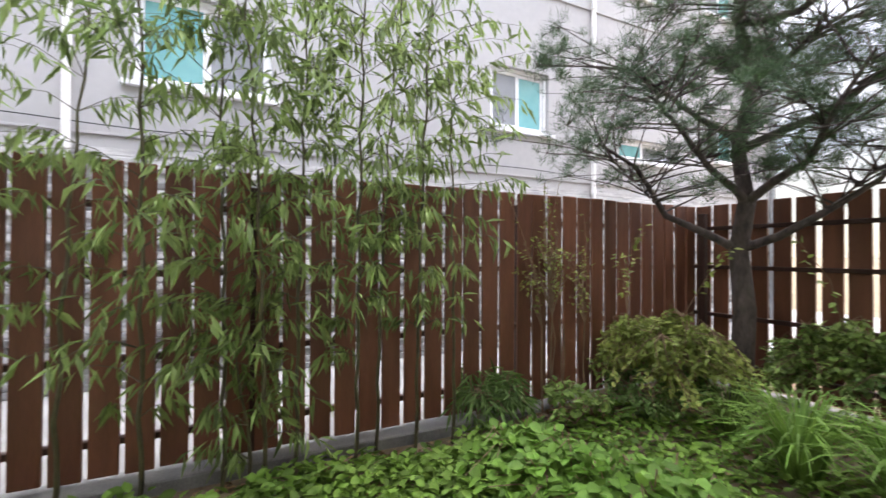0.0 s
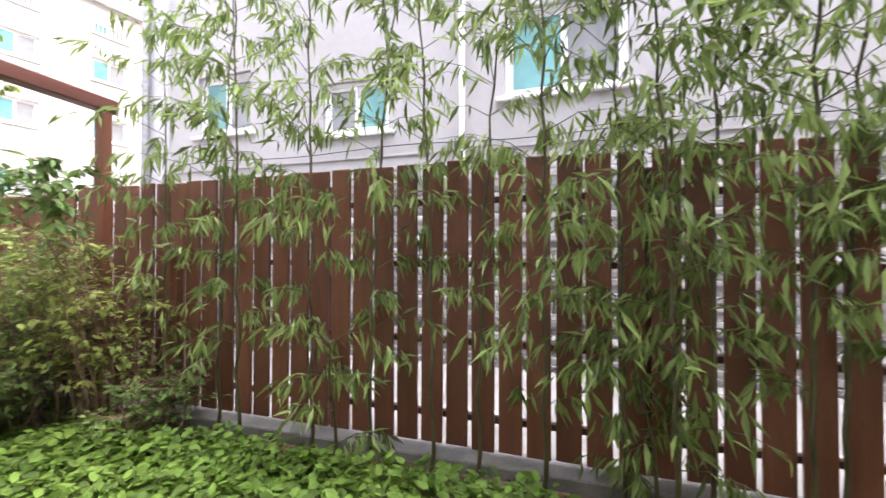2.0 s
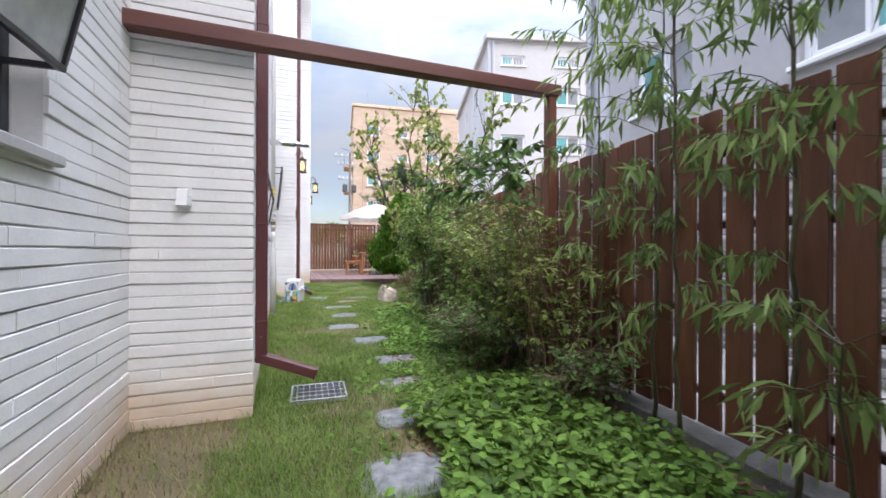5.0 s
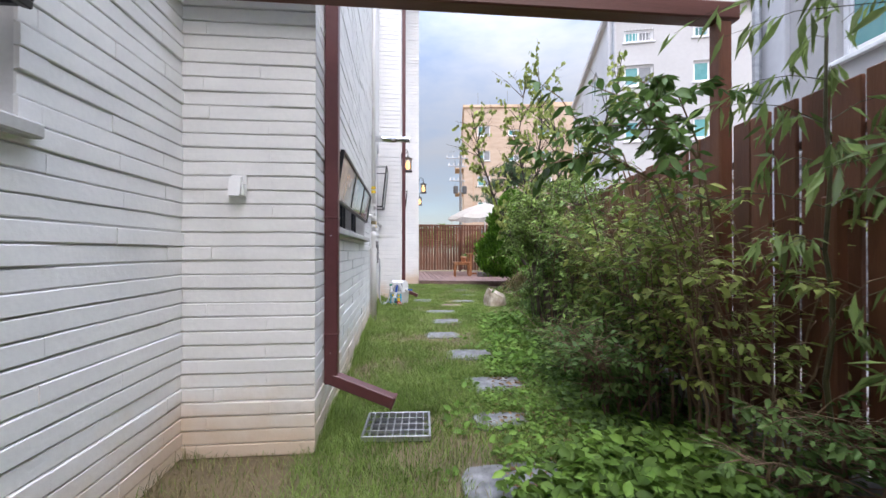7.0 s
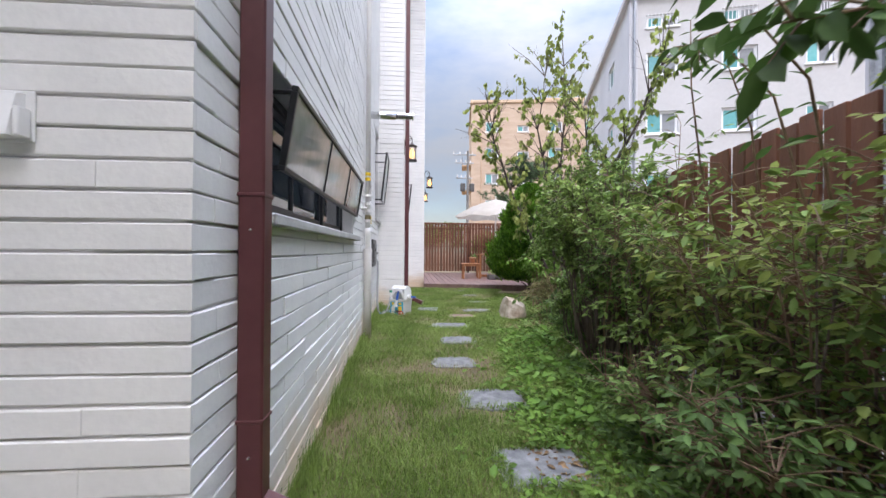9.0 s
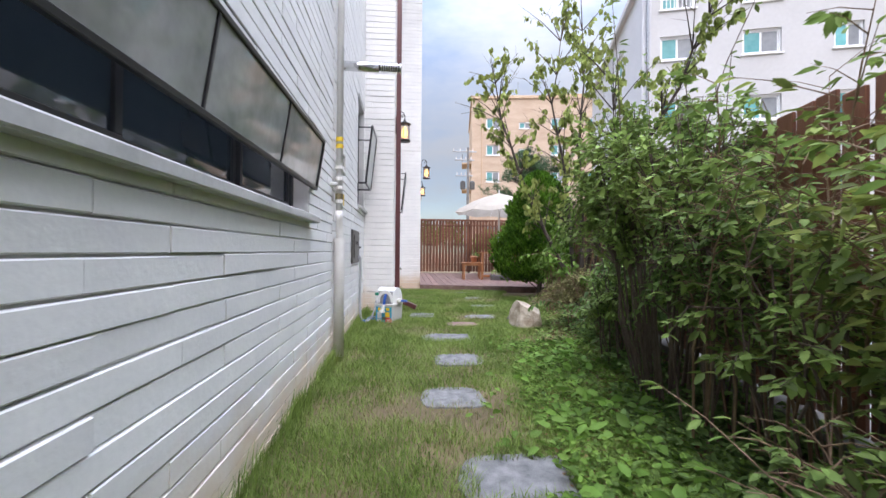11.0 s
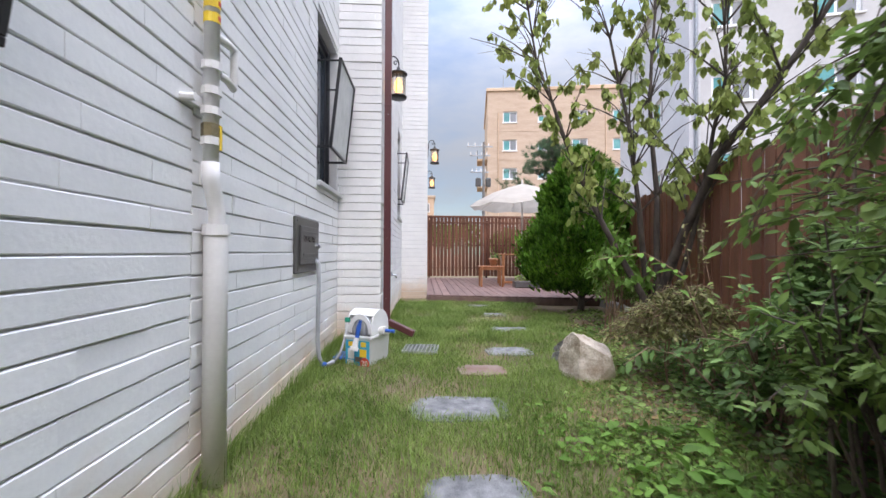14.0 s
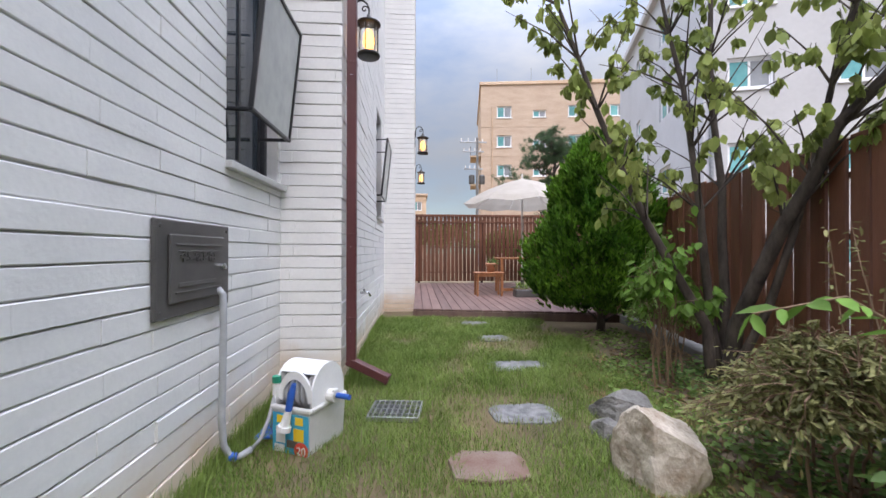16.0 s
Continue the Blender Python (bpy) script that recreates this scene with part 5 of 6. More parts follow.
def pine(x, y, z, scale, trunk, limbs, tufts, n, label, nl=0.085):
    """Crooked pine: tapered trunk, winding limbs, needle tufts in flat pads."""
    top = thing("pine_tree", (x, y, z), label, "tree")
    tr = [Vector(p) * scale for p in trunk]
    part("trunk", Shape().tube(tr, [0.088 * scale * (1 - 0.7 * i / (len(tr) - 1)) for i in range(len(tr))], 12), M_PINEBARK, top, smooth=True)
    lm, tips, ways = Shape(), [], []
    for k0, end, spread in limbs:
        a, e = tr[k0], Vector(end) * scale
        mid = a.lerp(e, 0.45) + Vector((0, 0, -0.10 * scale)) + Vector(rng.normal(0, 0.05, 3)) * scale
        pts = [a, a.lerp(mid, 0.5) + Vector(rng.normal(0, 0.03, 3)) * scale, mid, mid.lerp(e, 0.55) + Vector(rng.normal(0, 0.04, 3)) * scale, e]
        part("limb", Shape().tube(pts, [0.036 * scale, 0.03 * scale, 0.024 * scale, 0.016 * scale, 0.008 * scale], 8, False), M_PINEBARK, top, smooth=True)
        for _ in range(int(30 * spread)):
            s = rng.uniform(0.35, 1.0)
            q = pts[2].lerp(e, (s - 0.35) / 0.65)
            d = Vector((rng.normal(0, 0.30), rng.normal(0, 0.30), rng.uniform(0.0, 0.30))) * scale * (0.6 + 0.6 * spread)
            t = q + d
            lm.tube([q, q + d * 0.5 + Vector((0, 0, 0.02)), t], [0.008 * scale, 0.005 * scale, 0.003 * scale], 4, False)
            for _ in range(tufts):
                c = t + Vector((rng.normal(0, 0.09), rng.normal(0, 0.09), rng.normal(0.02, 0.035))) * scale
                lm.tube([t, c], [0.003 * scale, 0.002 * scale], 3, False)
                tips.append(tuple(c))
                ways.append((rng.normal(0, 0.3), rng.normal(0, 0.3), 0.9))
    tagged(part("twigwork", lm, M_PINEBARK, top), kind="stuff")
    nd = needle_tufts(tips, ways, n, nl * scale, L_PINE)
    nd.parent = top
    return top


pine(1.17, -3.72, 0.08, 1.0,
     [(0, 0, 0), (0.01, 0.0, 0.4), (-0.02, 0.02, 0.8), (0.03, 0.0, 1.25), (-0.04, 0.03, 1.6), (0.02, 0.02, 2.0), (-0.05, -0.03, 2.5), (0.02, 0.0, 3.0), (0.0, 0.03, 3.6)],
     [(3, (0.55, 0.95, 2.05), 1.0), (4, (0.25, 0.75, 2.35), 1.0), (3, (-0.9, -0.1, 1.95), 1.0), (4, (-0.8, 0.35, 2.35), 1.1), (5, (0.6, 0.5, 2.75), 1.2), (6, (-0.5, -0.4, 2.95), 1.2), (6, (0.3, -0.6, 2.8), 1.0), (7, (-0.4, 0.6, 3.2), 1.3), (8, (0.3, 0.3, 3.75), 1.4), (7, (-0.9, 0.2, 3.1), 1.1), (5, (-1.1, -0.3, 2.5), 1.0)],
     8, 36, "crooked dark pine with flat needle pads at the fence corner")
pine(6.4, 22.0, 0.0, 1.5,
     [(0, 0, 0), (0.05, 0, 0.8), (0.0, 0, 1.6), (0.15, 0, 2.2), (0.05, 0, 2.7), (0.1, 0, 3.2)],
     [(3, (-0.70, 0, 2.40), 0.7), (3, (0.50, 0.2, 2.55), 0.6), (4, (-0.45, 0.1, 2.95), 0.8), (4, (0.65, -0.1, 3.05), 0.8), (5, (0.0, 0, 3.45), 1.0), (5, (0.35, 0, 3.35), 0.8), (2, (-0.50, 0.0, 1.95), 0.4)],
     9, 40, "cloud-pruned pine beyond the deck fence", 0.11)


def conifer(x, y, h, r):
    """Dense ovoid arborvitae of upright fan sprays."""
    top = thing("arborvitae", (x, y, 0.0), "dense bright green arborvitae with upright fan sprays", "conifer")
    part("trunk", Shape().tube([(0, 0, 0), (0.02, 0, 0.3), (0.0, 0, 1.4), (0, 0, h * 0.8)], [0.06, 0.05, 0.03, 0.01], 9), M_BARK, top)
    for k in range(14):
        a = k * 2.4
        part("limb", Shape().tube([(0, 0, 0.12 + 0.03 * k), (0.3 * r * math.cos(a), 0.3 * r * math.sin(a), 0.30 + 0.05 * k), (0.55 * r * math.cos(a), 0.55 * r * math.sin(a), 0.6 + 0.06 * k)], [0.016, 0.012, 0.006], 5, False), M_BARK, top)
    base, way, size = [], [], []
    for i in range(5600):
        t = rng.random() ** 0.9
        z = 0.30 + (h - 0.34) * t
        prof = (1 - t) ** 0.62 * min(1.0, 0.55 + t * 2.4) * 1.12 + 0.03
        a = rng.uniform(0, 2 * math.pi)
        lump = 1 + 0.40 * noise.noise(Vector((math.cos(a) * 2.8, math.sin(a) * 2.8, z * 2.2))) + 0.24 * noise.noise(Vector((math.cos(a) * 5.5, math.sin(a) * 5.5, z * 4.5)))
        rr = r * 0.97 * prof * lump * (1.03 - 0.45 * rng.random() ** 2.2)
        o = np.array([math.cos(a) * rr, math.sin(a) * rr, z])
        d = np.array([math.cos(a) * 0.55, math.sin(a) * 0.55, 1.0]) + rng.normal(0, 0.18, 3)
        d /= np.linalg.norm(d)
        side = np.cross(d, np.array([math.cos(a), math.sin(a), 0.0]) + rng.normal(0, 0.5, 3))
        side /= np.linalg.norm(side) + 1e-6
        for j in range(11):
            q = rng.random()
            base.append(o + d * 0.13 * q)
            w = d + side * rng.uniform(-0.9, 0.9) + rng.normal(0, 0.12, 3)
            way.append(w)
            size.append(rng.uniform(0.05, 0.105))
    size = np.array(size)
    lv = new("foliage", leaf_mesh("foliage", base, way, unit(len(base)), size, size * 0.36, L_THUJA, fold=0.1))
    lv.parent = top


conifer(3.72, 12.05, 2.60, 0.90)


def tree(x, y, stems, label, leaf_len, mat, per, droop=0.5):
    """Multi-stemmed small tree: tapered stems, forking limbs, twigs and hanging leaves."""
    top = thing("small_tree", (x, y, ground_z(x, y) - 0.03), label, "tree")
    base, way, size = [], [], []
    wood = Shape()
    for pts, r in stems:
        pts = [Vector(p) for p in pts]
        n = len(pts)
        fine = []
        for i in range(n - 1):
            for s in (0, 0.5):
                fine.append(pts[i].lerp(pts[i + 1], s) + Vector(rng.normal(0, 0.012, 3)))
        fine.append(pts[-1])
        part("stem", Shape().tube(fine, [r * (1 - 0.85 * i / (len(fine) - 1)) for i in range(len(fine))], 9), M_BARK, top, smooth=True)
        for i in range(4, len(fine)):
            for _ in range(5):
                a = fine[i]
                grow = (pts[-1] - pts[0]).normalized()
                d = Vector(unit(1)[0]) * 0.8 + grow * 0.7 + Vector((0, 0, 0.25))
                d.normalize()
                ln = rng.uniform(0.35, 0.85)
                e = a + d * ln
                mid = a + d * ln * 0.5 + Vector((0, 0, 0.04))
                wood.tube([a, mid, e], [0.010, 0.006, 0.003], 5, False)
                for _ in range(4):
                    s = rng.uniform(0.3, 1.0)
                    q = a.lerp(e, s)
                    t = q + (Vector(unit(1)[0]) * 0.6 + d * 0.5) * rng.uniform(0.12, 0.32)
                    wood.tube([q, t], [0.003, 0.0015], 4, False)
                    if rng.random() < 0.25:
                        continue
                    for k in range(per):
                        w = unit(1)[0] * 0.8
                        w[2] -= droop
                        base.append(np.array(q.lerp(t, rng.uniform(0.25, 1.05))) + rng.normal(0, 0.01, 3))
                        way.append(w)
                        size.append(leaf_len * rng.uniform(0.6, 1.2))
    tagged(part("twigwork", wood, M_BARK, top), kind="stuff")
    size = np.array(size)
    lv = new("leaves", leaf_mesh("leaves", base, way, unit(len(base)) + np.array([0, 0, 0.6]), size, size * 0.66, mat, True))
    lv.parent = top
    return top


tree(3.55, 9.68, [
    ([(0, 0, 0), (-0.10, 0.0, 0.5), (-0.45, 0.15, 1.3), (-0.85, 0.2, 2.2), (-1.15, 0.3, 3.1), (-1.25, 0.3, 3.7)], 0.045),
    ([(0.02, 0.02, 0), (0.0, 0.1, 0.6), (-0.05, 0.1, 1.4), (-0.15, 0.2, 2.4), (-0.3, 0.3, 3.4), (-0.2, 0.2, 4.4)], 0.042),
    ([(0.05, -0.02, 0), (0.06, -0.12, 0.55), (0.10, -0.45, 1.25), (0.19, -0.75, 1.82), (0.5, -1.05, 2.4), (0.8, -1.3, 3.1), (1.05, -1.5, 3.9)], 0.062),
    ([(0.03, 0.05, 0), (0.12, 0.1, 0.7), (0.18, 0.2, 1.6), (0.15, 0.3, 2.7), (0.3, 0.4, 3.8), (0.25, 0.4, 4.7)], 0.045),
    ([(0.0, -0.05, 0.0), (0.1, -0.3, 0.7), (0.2, -0.55, 1.6), (0.2, -0.8, 2.5), (0.1, -0.9, 3.3)], 0.035),
], "multi-stemmed small tree with thin yellow-green hanging leaves", 0.098, L_YELLOW, 8, 1.3)

# creeping climber leaves at the far end and leafy trees beyond the deck
for x, y, h, r in ((2.2, 33.0, 3.6, 1.5), (3.9, 34.5, 4.0, 1.6), (0.2, 46.0, 5.2, 2.4), (5.0, 24.0, 2.5, 1.1)):
    shrub("far_tree", x, y, h, r, r, 0.22, L_LIGHT, "leafy green tree beyond the deck fence", "tree", twigs=130, per=14, wide=0.6, group="trees beyond the fence", sprigs=0)


def arching_branch(name, pts, leaf_len, n, mat, label, shoots=0):
    """One arching spray with leaves in pairs, and leafy side shoots."""
    top = thing(name, pts[0], label, "branch")
    q = [Vector(p) - Vector(pts[0]) for p in pts]
    part("stem", Shape().tube(q, [0.006, 0.005, 0.0035, 0.002], 6, False), M_TWIG, top)
    base, way, size = [], [], []

    def leafed(line, count, length):
        for k in range(count):
            s = 0.2 + 0.8 * k / (count - 1)
            i = min(int(s * (len(line) - 1)), len(line) - 2)
            p = line[i].lerp(line[i + 1], s * (len(line) - 1) - i)
            d = (line[i + 1] - line[i]).normalized()
            for sg in (-1, 1):
                w = d.cross(Vector((0, 0, 1))).normalized() * sg * rng.uniform(0.4, 1.1) + d * rng.uniform(0.3, 0.9) + Vector((0, 0, rng.uniform(-1.1, 0.2)))
                base.append(tuple(p))
                way.append(tuple(w))
                size.append(length * rng.uniform(0.55, 1.2))

    leafed(q, n, leaf_len)
    for k in range(shoots):
        a = q[1].lerp(q[2], (k + 0.5) / shoots) if k % 2 else q[2].lerp(q[3], (k + 0.5) / shoots)
        e = a + Vector((rng.normal(-0.08, 0.12), rng.normal(-0.04, 0.12), rng.uniform(-0.10, 0.16)))
        mid = a.lerp(e, 0.5) + Vector((0, 0, 0.03))
        part("side_shoot", Shape().tube([a, mid, e], [0.003, 0.0025, 0.0012], 5, False), M_TWIG, top)
        leafed([a, mid, e], 6, leaf_len * 0.8)
    size = np.array(size)
    lv = new("leaves", leaf_mesh("leaves", base, way, unit(len(base)) * 0.6 + np.array([0, 0, 1.0]), size, size * 0.40, mat, True))
    lv.parent = top


arching_branch("leafy_spray", [(2.25, 3.55, 1.2), (2.05, 3.45, 1.62), (1.80, 3.38, 1.76), (1.58, 3.34, 1.66)], 0.085, 11, L_SPRAY, "arching shrub spray with large pointed leaves")
arching_branch("leafy_spray", [(2.15, 3.95, 1.1), (2.02, 3.90, 1.45), (1.95, 3.86, 1.75), (1.93, 3.84, 2.02)], 0.055, 15, L_DARK, "upright shrub shoot with paired leaves")
arching_branch("leafy_spray", [(2.75, 7.70, 0.5), (2.62, 7.72, 0.85), (2.40, 7.72, 0.97), (2.12, 7.70, 0.93)], 0.095, 9, L_LIGHT, "arching spray with fresh green leaves")
arching_branch("leafy_spray", [(2.6, 7.45, 0.3), (2.45, 7.45, 0.45), (2.25, 7.42, 0.5), (2.12, 7.40, 0.42)], 0.085, 9, L_SPRAY, "low arching spray with green leaves")
arching_branch("leafy_spray", [(2.30, 3.70, 1.25), (2.15, 3.68, 1.65), (1.92, 3.66, 1.84), (1.72, 3.64, 1.80)], 0.09, 12, L_SPRAY, "arching shrub spray with large pointed leaves", 1)
arching_branch("leafy_spray", [(2.35, 3.95, 1.25), (2.28, 3.93, 1.62), (2.15, 3.90, 1.86), (1.98, 3.88, 1.92)], 0.085, 11, L_SPRAY, "arching shrub spray with large pointed leaves", 1)


for pts, n_ in (([(2.10, 2.95, 1.00), (1.88, 2.86, 1.35), (1.60, 2.82, 1.47), (1.32, 2.80, 1.40)], 10), ([(2.12, 3.0, 1.10), (1.97, 2.93, 1.45), (1.74, 2.87, 1.61), (1.50, 2.85, 1.59)], 10),
                ([(2.12, 2.80, 1.05), (2.0, 2.73, 1.40), (1.82, 2.65, 1.53), (1.60, 2.59, 1.50)], 9), ([(2.17, 2.95, 1.15), (2.07, 2.85, 1.53), (1.92, 2.77, 1.71), (1.72, 2.73, 1.75)], 9)):
    arching_branch("leafy_spray", pts, 0.105, n_, L_SPRAY, "arching shrub spray with large pointed leaves", 7)


# wooded hill far off
v, f = [], []
hw_ = 60
for j in range(5):
    for i in range(hw_ + 1):
        x = -160 + 360 * i / hw_
        hgt = (11 + 5 * math.sin(i * 0.31) + 3 * noise.noise(Vector((i * 0.4, 1, 0)))) * (0, 0.55, 0.85, 1.0, 0.9)[j]
        v.append((x, 210 + j * 14, hgt - 0.5))
f = [(j * (hw_ + 1) + i, j * (hw_ + 1) + i + 1, (j + 1) * (hw_ + 1) + i + 1, (j + 1) * (hw_ + 1) + i) for j in range(4) for i in range(hw_)]
structure("backdrop", Shape().add(v, f), material("far_woods", (0.10, 0.15, 0.10), (0.17, 0.22, 0.15), 0.9, 0.08, 0.5, 0.5), "distant wooded hill", "backdrop")

# ---- stepping stones ----
STONES = [(1.00, 2.25, 0.43, 0.36), (1.25, 2.88, 0.54, 0.30), (1.34, 3.53, 0.36, 0.26), (1.46, 4.22, 0.50, 0.42), (1.40, 5.12, 0.52, 0.38), (1.21, 6.13, 0.42, 0.36), (1.35, 7.00, 0.44, 0.36),
          (1.37, 7.96, 0.60, 0.40), (1.98, 9.40, 0.44, 0.34), (2.22, 10.52, 0.58, 0.34), (2.21, 11.72, 0.40, 0.34), (2.14, 12.80, 0.50, 0.32)]
for i, (x, y, w, d) in enumerate(STONES):
    k = 24
    out = []
    for j in range(k):
        a = 2 * math.pi * j / k
        q = (abs(math.cos(a)) ** 4 + abs(math.sin(a)) ** 4) ** -0.25
        r = q * (1 + 0.13 * noise.noise(Vector((math.cos(a) * 1.5, math.sin(a) * 1.5, i * 3.7))) + 0.06 * noise.noise(Vector((math.cos(a) * 5, math.sin(a) * 5, i * 2.1))))
        out.append((x + w / 2 * r * math.cos(a), y + d / 2 * r * math.sin(a)))
    tagged(part("stepping_stone", Shape().prism(out, -0.03, ground_z(x, y) + 0.012, 0.005), M_STONE), "flat grey granite stepping stone set in the lawn", "stepping stone", "stepping stones")
tagged(part("stepping_stone", Shape().prism([(1.44, 8.62), (1.60, 8.58), (1.80, 8.61), (1.82, 8.76), (1.77, 8.86), (1.50, 8.89), (1.42, 8.80)], -0.03, 0.024, 0.006), M_REDSTONE), "reddish sandstone stepping stone set in the lawn", "stepping stone", "stepping stones")


def boulder(x, y, sx, sy, sz, seed, label, cut=0.75, mat=M_ROCK):
    bm = bmesh.new()
    bmesh.ops.create_icosphere(bm, subdivisions=5, radius=1)
    planes = [(Vector(unit(1)[0]).normalized(), 0.66 + 0.2 * float(rng.random())) for _ in range(9)] + [(Vector((0.40, -0.22, 0.89)).normalized(), cut * 0.72), (Vector((-0.95, -0.25, 0.12)).normalized(), 0.62), (Vector((-0.12, -0.97, 0.2)).normalized(), 0.60), (Vector((0.93, -0.3, 0.2)).normalized(), 0.66)]
    for q in bm.verts:
        c = q.co.copy()
        for n, d in planes:
            e = c.dot(n) - d
            if e > 0:
                c -= n * e * 0.99
        c += c * 0.06 * noise.noise(c * 2.3 + Vector((seed, 0, 0))) + c * 0.035 * noise.noise(c * 6 + Vector((seed, 3, 0))) + c * 0.02 * noise.noise(c * 15)
        q.co = Vector((c.x * sx * 1.35, c.y * sy * 1.35, c.z * sz * 1.4))
    ob = part("rock", Shape().bm(bm, Matrix.Translation((x, y, sz * 0.55))), mat)
    return tagged(ob, label, "rock", "garden rocks")


boulder(2.44, 8.58, 0.190, 0.165, 0.200, 1.0, "angular cream-coloured rock standing in the grass")
boulder(2.62, 9.28, 0.19, 0.15, 0.10, 5.0, "low grey rock edging the planting bed", 0.9, M_DARKROCK)
boulder(2.40, 9.06, 0.09, 0.08, 0.055, 9.0, "small grey rock behind the large rock", 0.9, M_DARKROCK)

# ---- deck furniture ----
def stool(x, y, w, d, h):
    top = thing("wooden_stool", (x, y, DZ), "low orange-brown slatted wooden stool on the deck", "stool")
    for i in range(5):
        part("seat_slat", Shape().box(-w / 2 + 0.0, -d / 2 + i * d / 5 + 0.004, h - 0.025, w / 2, -d / 2 + (i + 1) * d / 5 - 0.004, h, 0.005), M_WOOD, top)
    for sx in (-1, 1):
        for sy in (-1, 1):
            part("leg", Shape().box(sx * (w / 2 - 0.045) - 0.02, sy * (d / 2 - 0.04) - 0.02, 0, sx * (w / 2 - 0.045) + 0.02, sy * (d / 2 - 0.04) + 0.02, h - 0.026, 0.004), M_WOOD, top)
    for sy in (-1, 1):
        part("apron", Shape().box(-w / 2 + 0.06, sy * (d / 2 - 0.04) - 0.01, h - 0.09, w / 2 - 0.06, sy * (d / 2 - 0.04) + 0.01, h - 0.027, 0.003), M_WOOD, top)


stool(2.78, 15.35, 0.60, 0.42, 0.50)


def table(x, y, w, d, h):
    top = thing("garden_table", (x, y, DZ), "orange-brown slatted wooden garden table under the parasol", "table")
    for i in range(7):
        part("top_slat", Shape().box(-w / 2, -d / 2 + i * d / 7 + 0.004, h - 0.03, w / 2, -d / 2 + (i + 1) * d / 7 - 0.004, h, 0.005), M_WOOD, top)
    for sx in (-1, 1):
        for sy in (-1, 1):
            part("leg", Shape().box(sx * (w / 2 - 0.06) - 0.03, sy * (d / 2 - 0.06) - 0.03, 0, sx * (w / 2 - 0.06) + 0.03, sy * (d / 2 - 0.06) + 0.03, h - 0.031, 0.005), M_WOOD, top)
    part("stretcher", Shape().box(-w / 2 + 0.09, -0.03, 0.03, w / 2 - 0.09, 0.03, 0.09, 0.004), M_WOOD, top)


table(3.66, 16.0, 1.15, 0.75, 0.80)
um = thing("parasol", (3.88, 16.75, DZ), "open cream canvas parasol on a thin pole", "parasol")
part("pole", Shape().tube([(0, 0, 0), (0, 0, 2.62)], 0.022, 12), M_CREAMPL, um)
part("base", Shape().lathe([(0.0, 0.0), (0.24, 0.0), (0.24, 0.05), (0.05, 0.09), (0.035, 0.22), (0.0, 0.22)], (0, 0, 0), 20), M_KERB, um)
k = 8
cv, cf = [(0, 0, 2.60)], []
for ring_, (r, z) in enumerate([(0.35, 2.50), (0.75, 2.34), (1.15, 2.12), (1.30, 2.00)]):
    for j in range(k * 2):
        a = math.pi * j / k
        sag = 0.94 if j % 2 else 1.0
        cv.append((r * sag * math.cos(a), r * sag * math.sin(a), z - (0.02 * ring_ if j % 2 else 0)))
cf += [(0, 1 + j, 1 + (j + 1) % 16) for j in range(16)]
for q in range(3):
    cf += [(1 + q * 16 + j, 17 + q * 16 + j, 17 + q * 16 + (j + 1) % 16, 1 + q * 16 + (j + 1) % 16) for j in range(16)]
part("canopy", Shape().add(cv, cf), M_CANVAS, um)
part("finial", Shape().lathe([(0.0, 2.72), (0.02, 2.69), (0.015, 2.62), (0.03, 2.6)], (0, 0, 0), 10), M_CREAMPL, um)
for j in range(k):
    a = 2 * math.pi * j / k
    part("rib", Shape().tube([(0.02 * math.cos(a), 0.02 * math.sin(a), 2.56), (1.27 * math.cos(a), 1.27 * math.sin(a), 1.985)], 0.007, 5), M_CREAMPL, um)

um.scale = (1.13, 1.13, 1.06)

pot = thing("flower_pot", (2.84, 15.38, DZ + 0.50), "terracotta pot with a small trailing plant on the stool", "flower pot")
part("pot", Shape().lathe([(0.0, 0.0), (0.075, 0.0), (0.10, 0.15), (0.115, 0.15), (0.115, 0.19), (0.098, 0.19), (0.09, 0.16), (0.0, 0.16)], (0, 0, 0), 18), M_CLAY, pot, smooth=True)
n = 90
b_ = rng.normal(0, 0.05, (n, 3)) + np.array([0.05, 0, 0.24])
pl = new("plant", leaf_mesh("plant", b_, drooping(n, 0.2), unit(n) + np.array([0, 0, 1]), np.full(n, 0.06), np.full(n, 0.03), L_DARK, True))
pl.parent = pot
part("stake", Shape().tube([(0, 0, 0.15), (-0.02, 0, 0.42)], 0.008, 6), M_TWIG, pot)
tub = thing("planter_trough", (3.62, 15.05, DZ), "dark grey planter trough on the deck", "planter")
part("trough", Shape().box(-0.35, -0.14, 0, 0.35, 0.14, 0.16, 0.015), M_GREYBOX, tub)
part("soil", Shape().box(-0.33, -0.12, 0.161, 0.33, 0.12, 0.168, 0.0), M_EARTH, tub)
n = 160
b_ = np.stack([rng.uniform(-0.33, 0.33, n), rng.uniform(-0.12, 0.12, n), rng.uniform(0.17, 0.28, n)], 1)
pl = new("plant", leaf_mesh("plant", b_, drooping(n, -0.2), unit(n) + np.array([0, 0, 1]), np.full(n, 0.06), np.full(n, 0.028), L_SHRUB, True))
pl.parent = tub


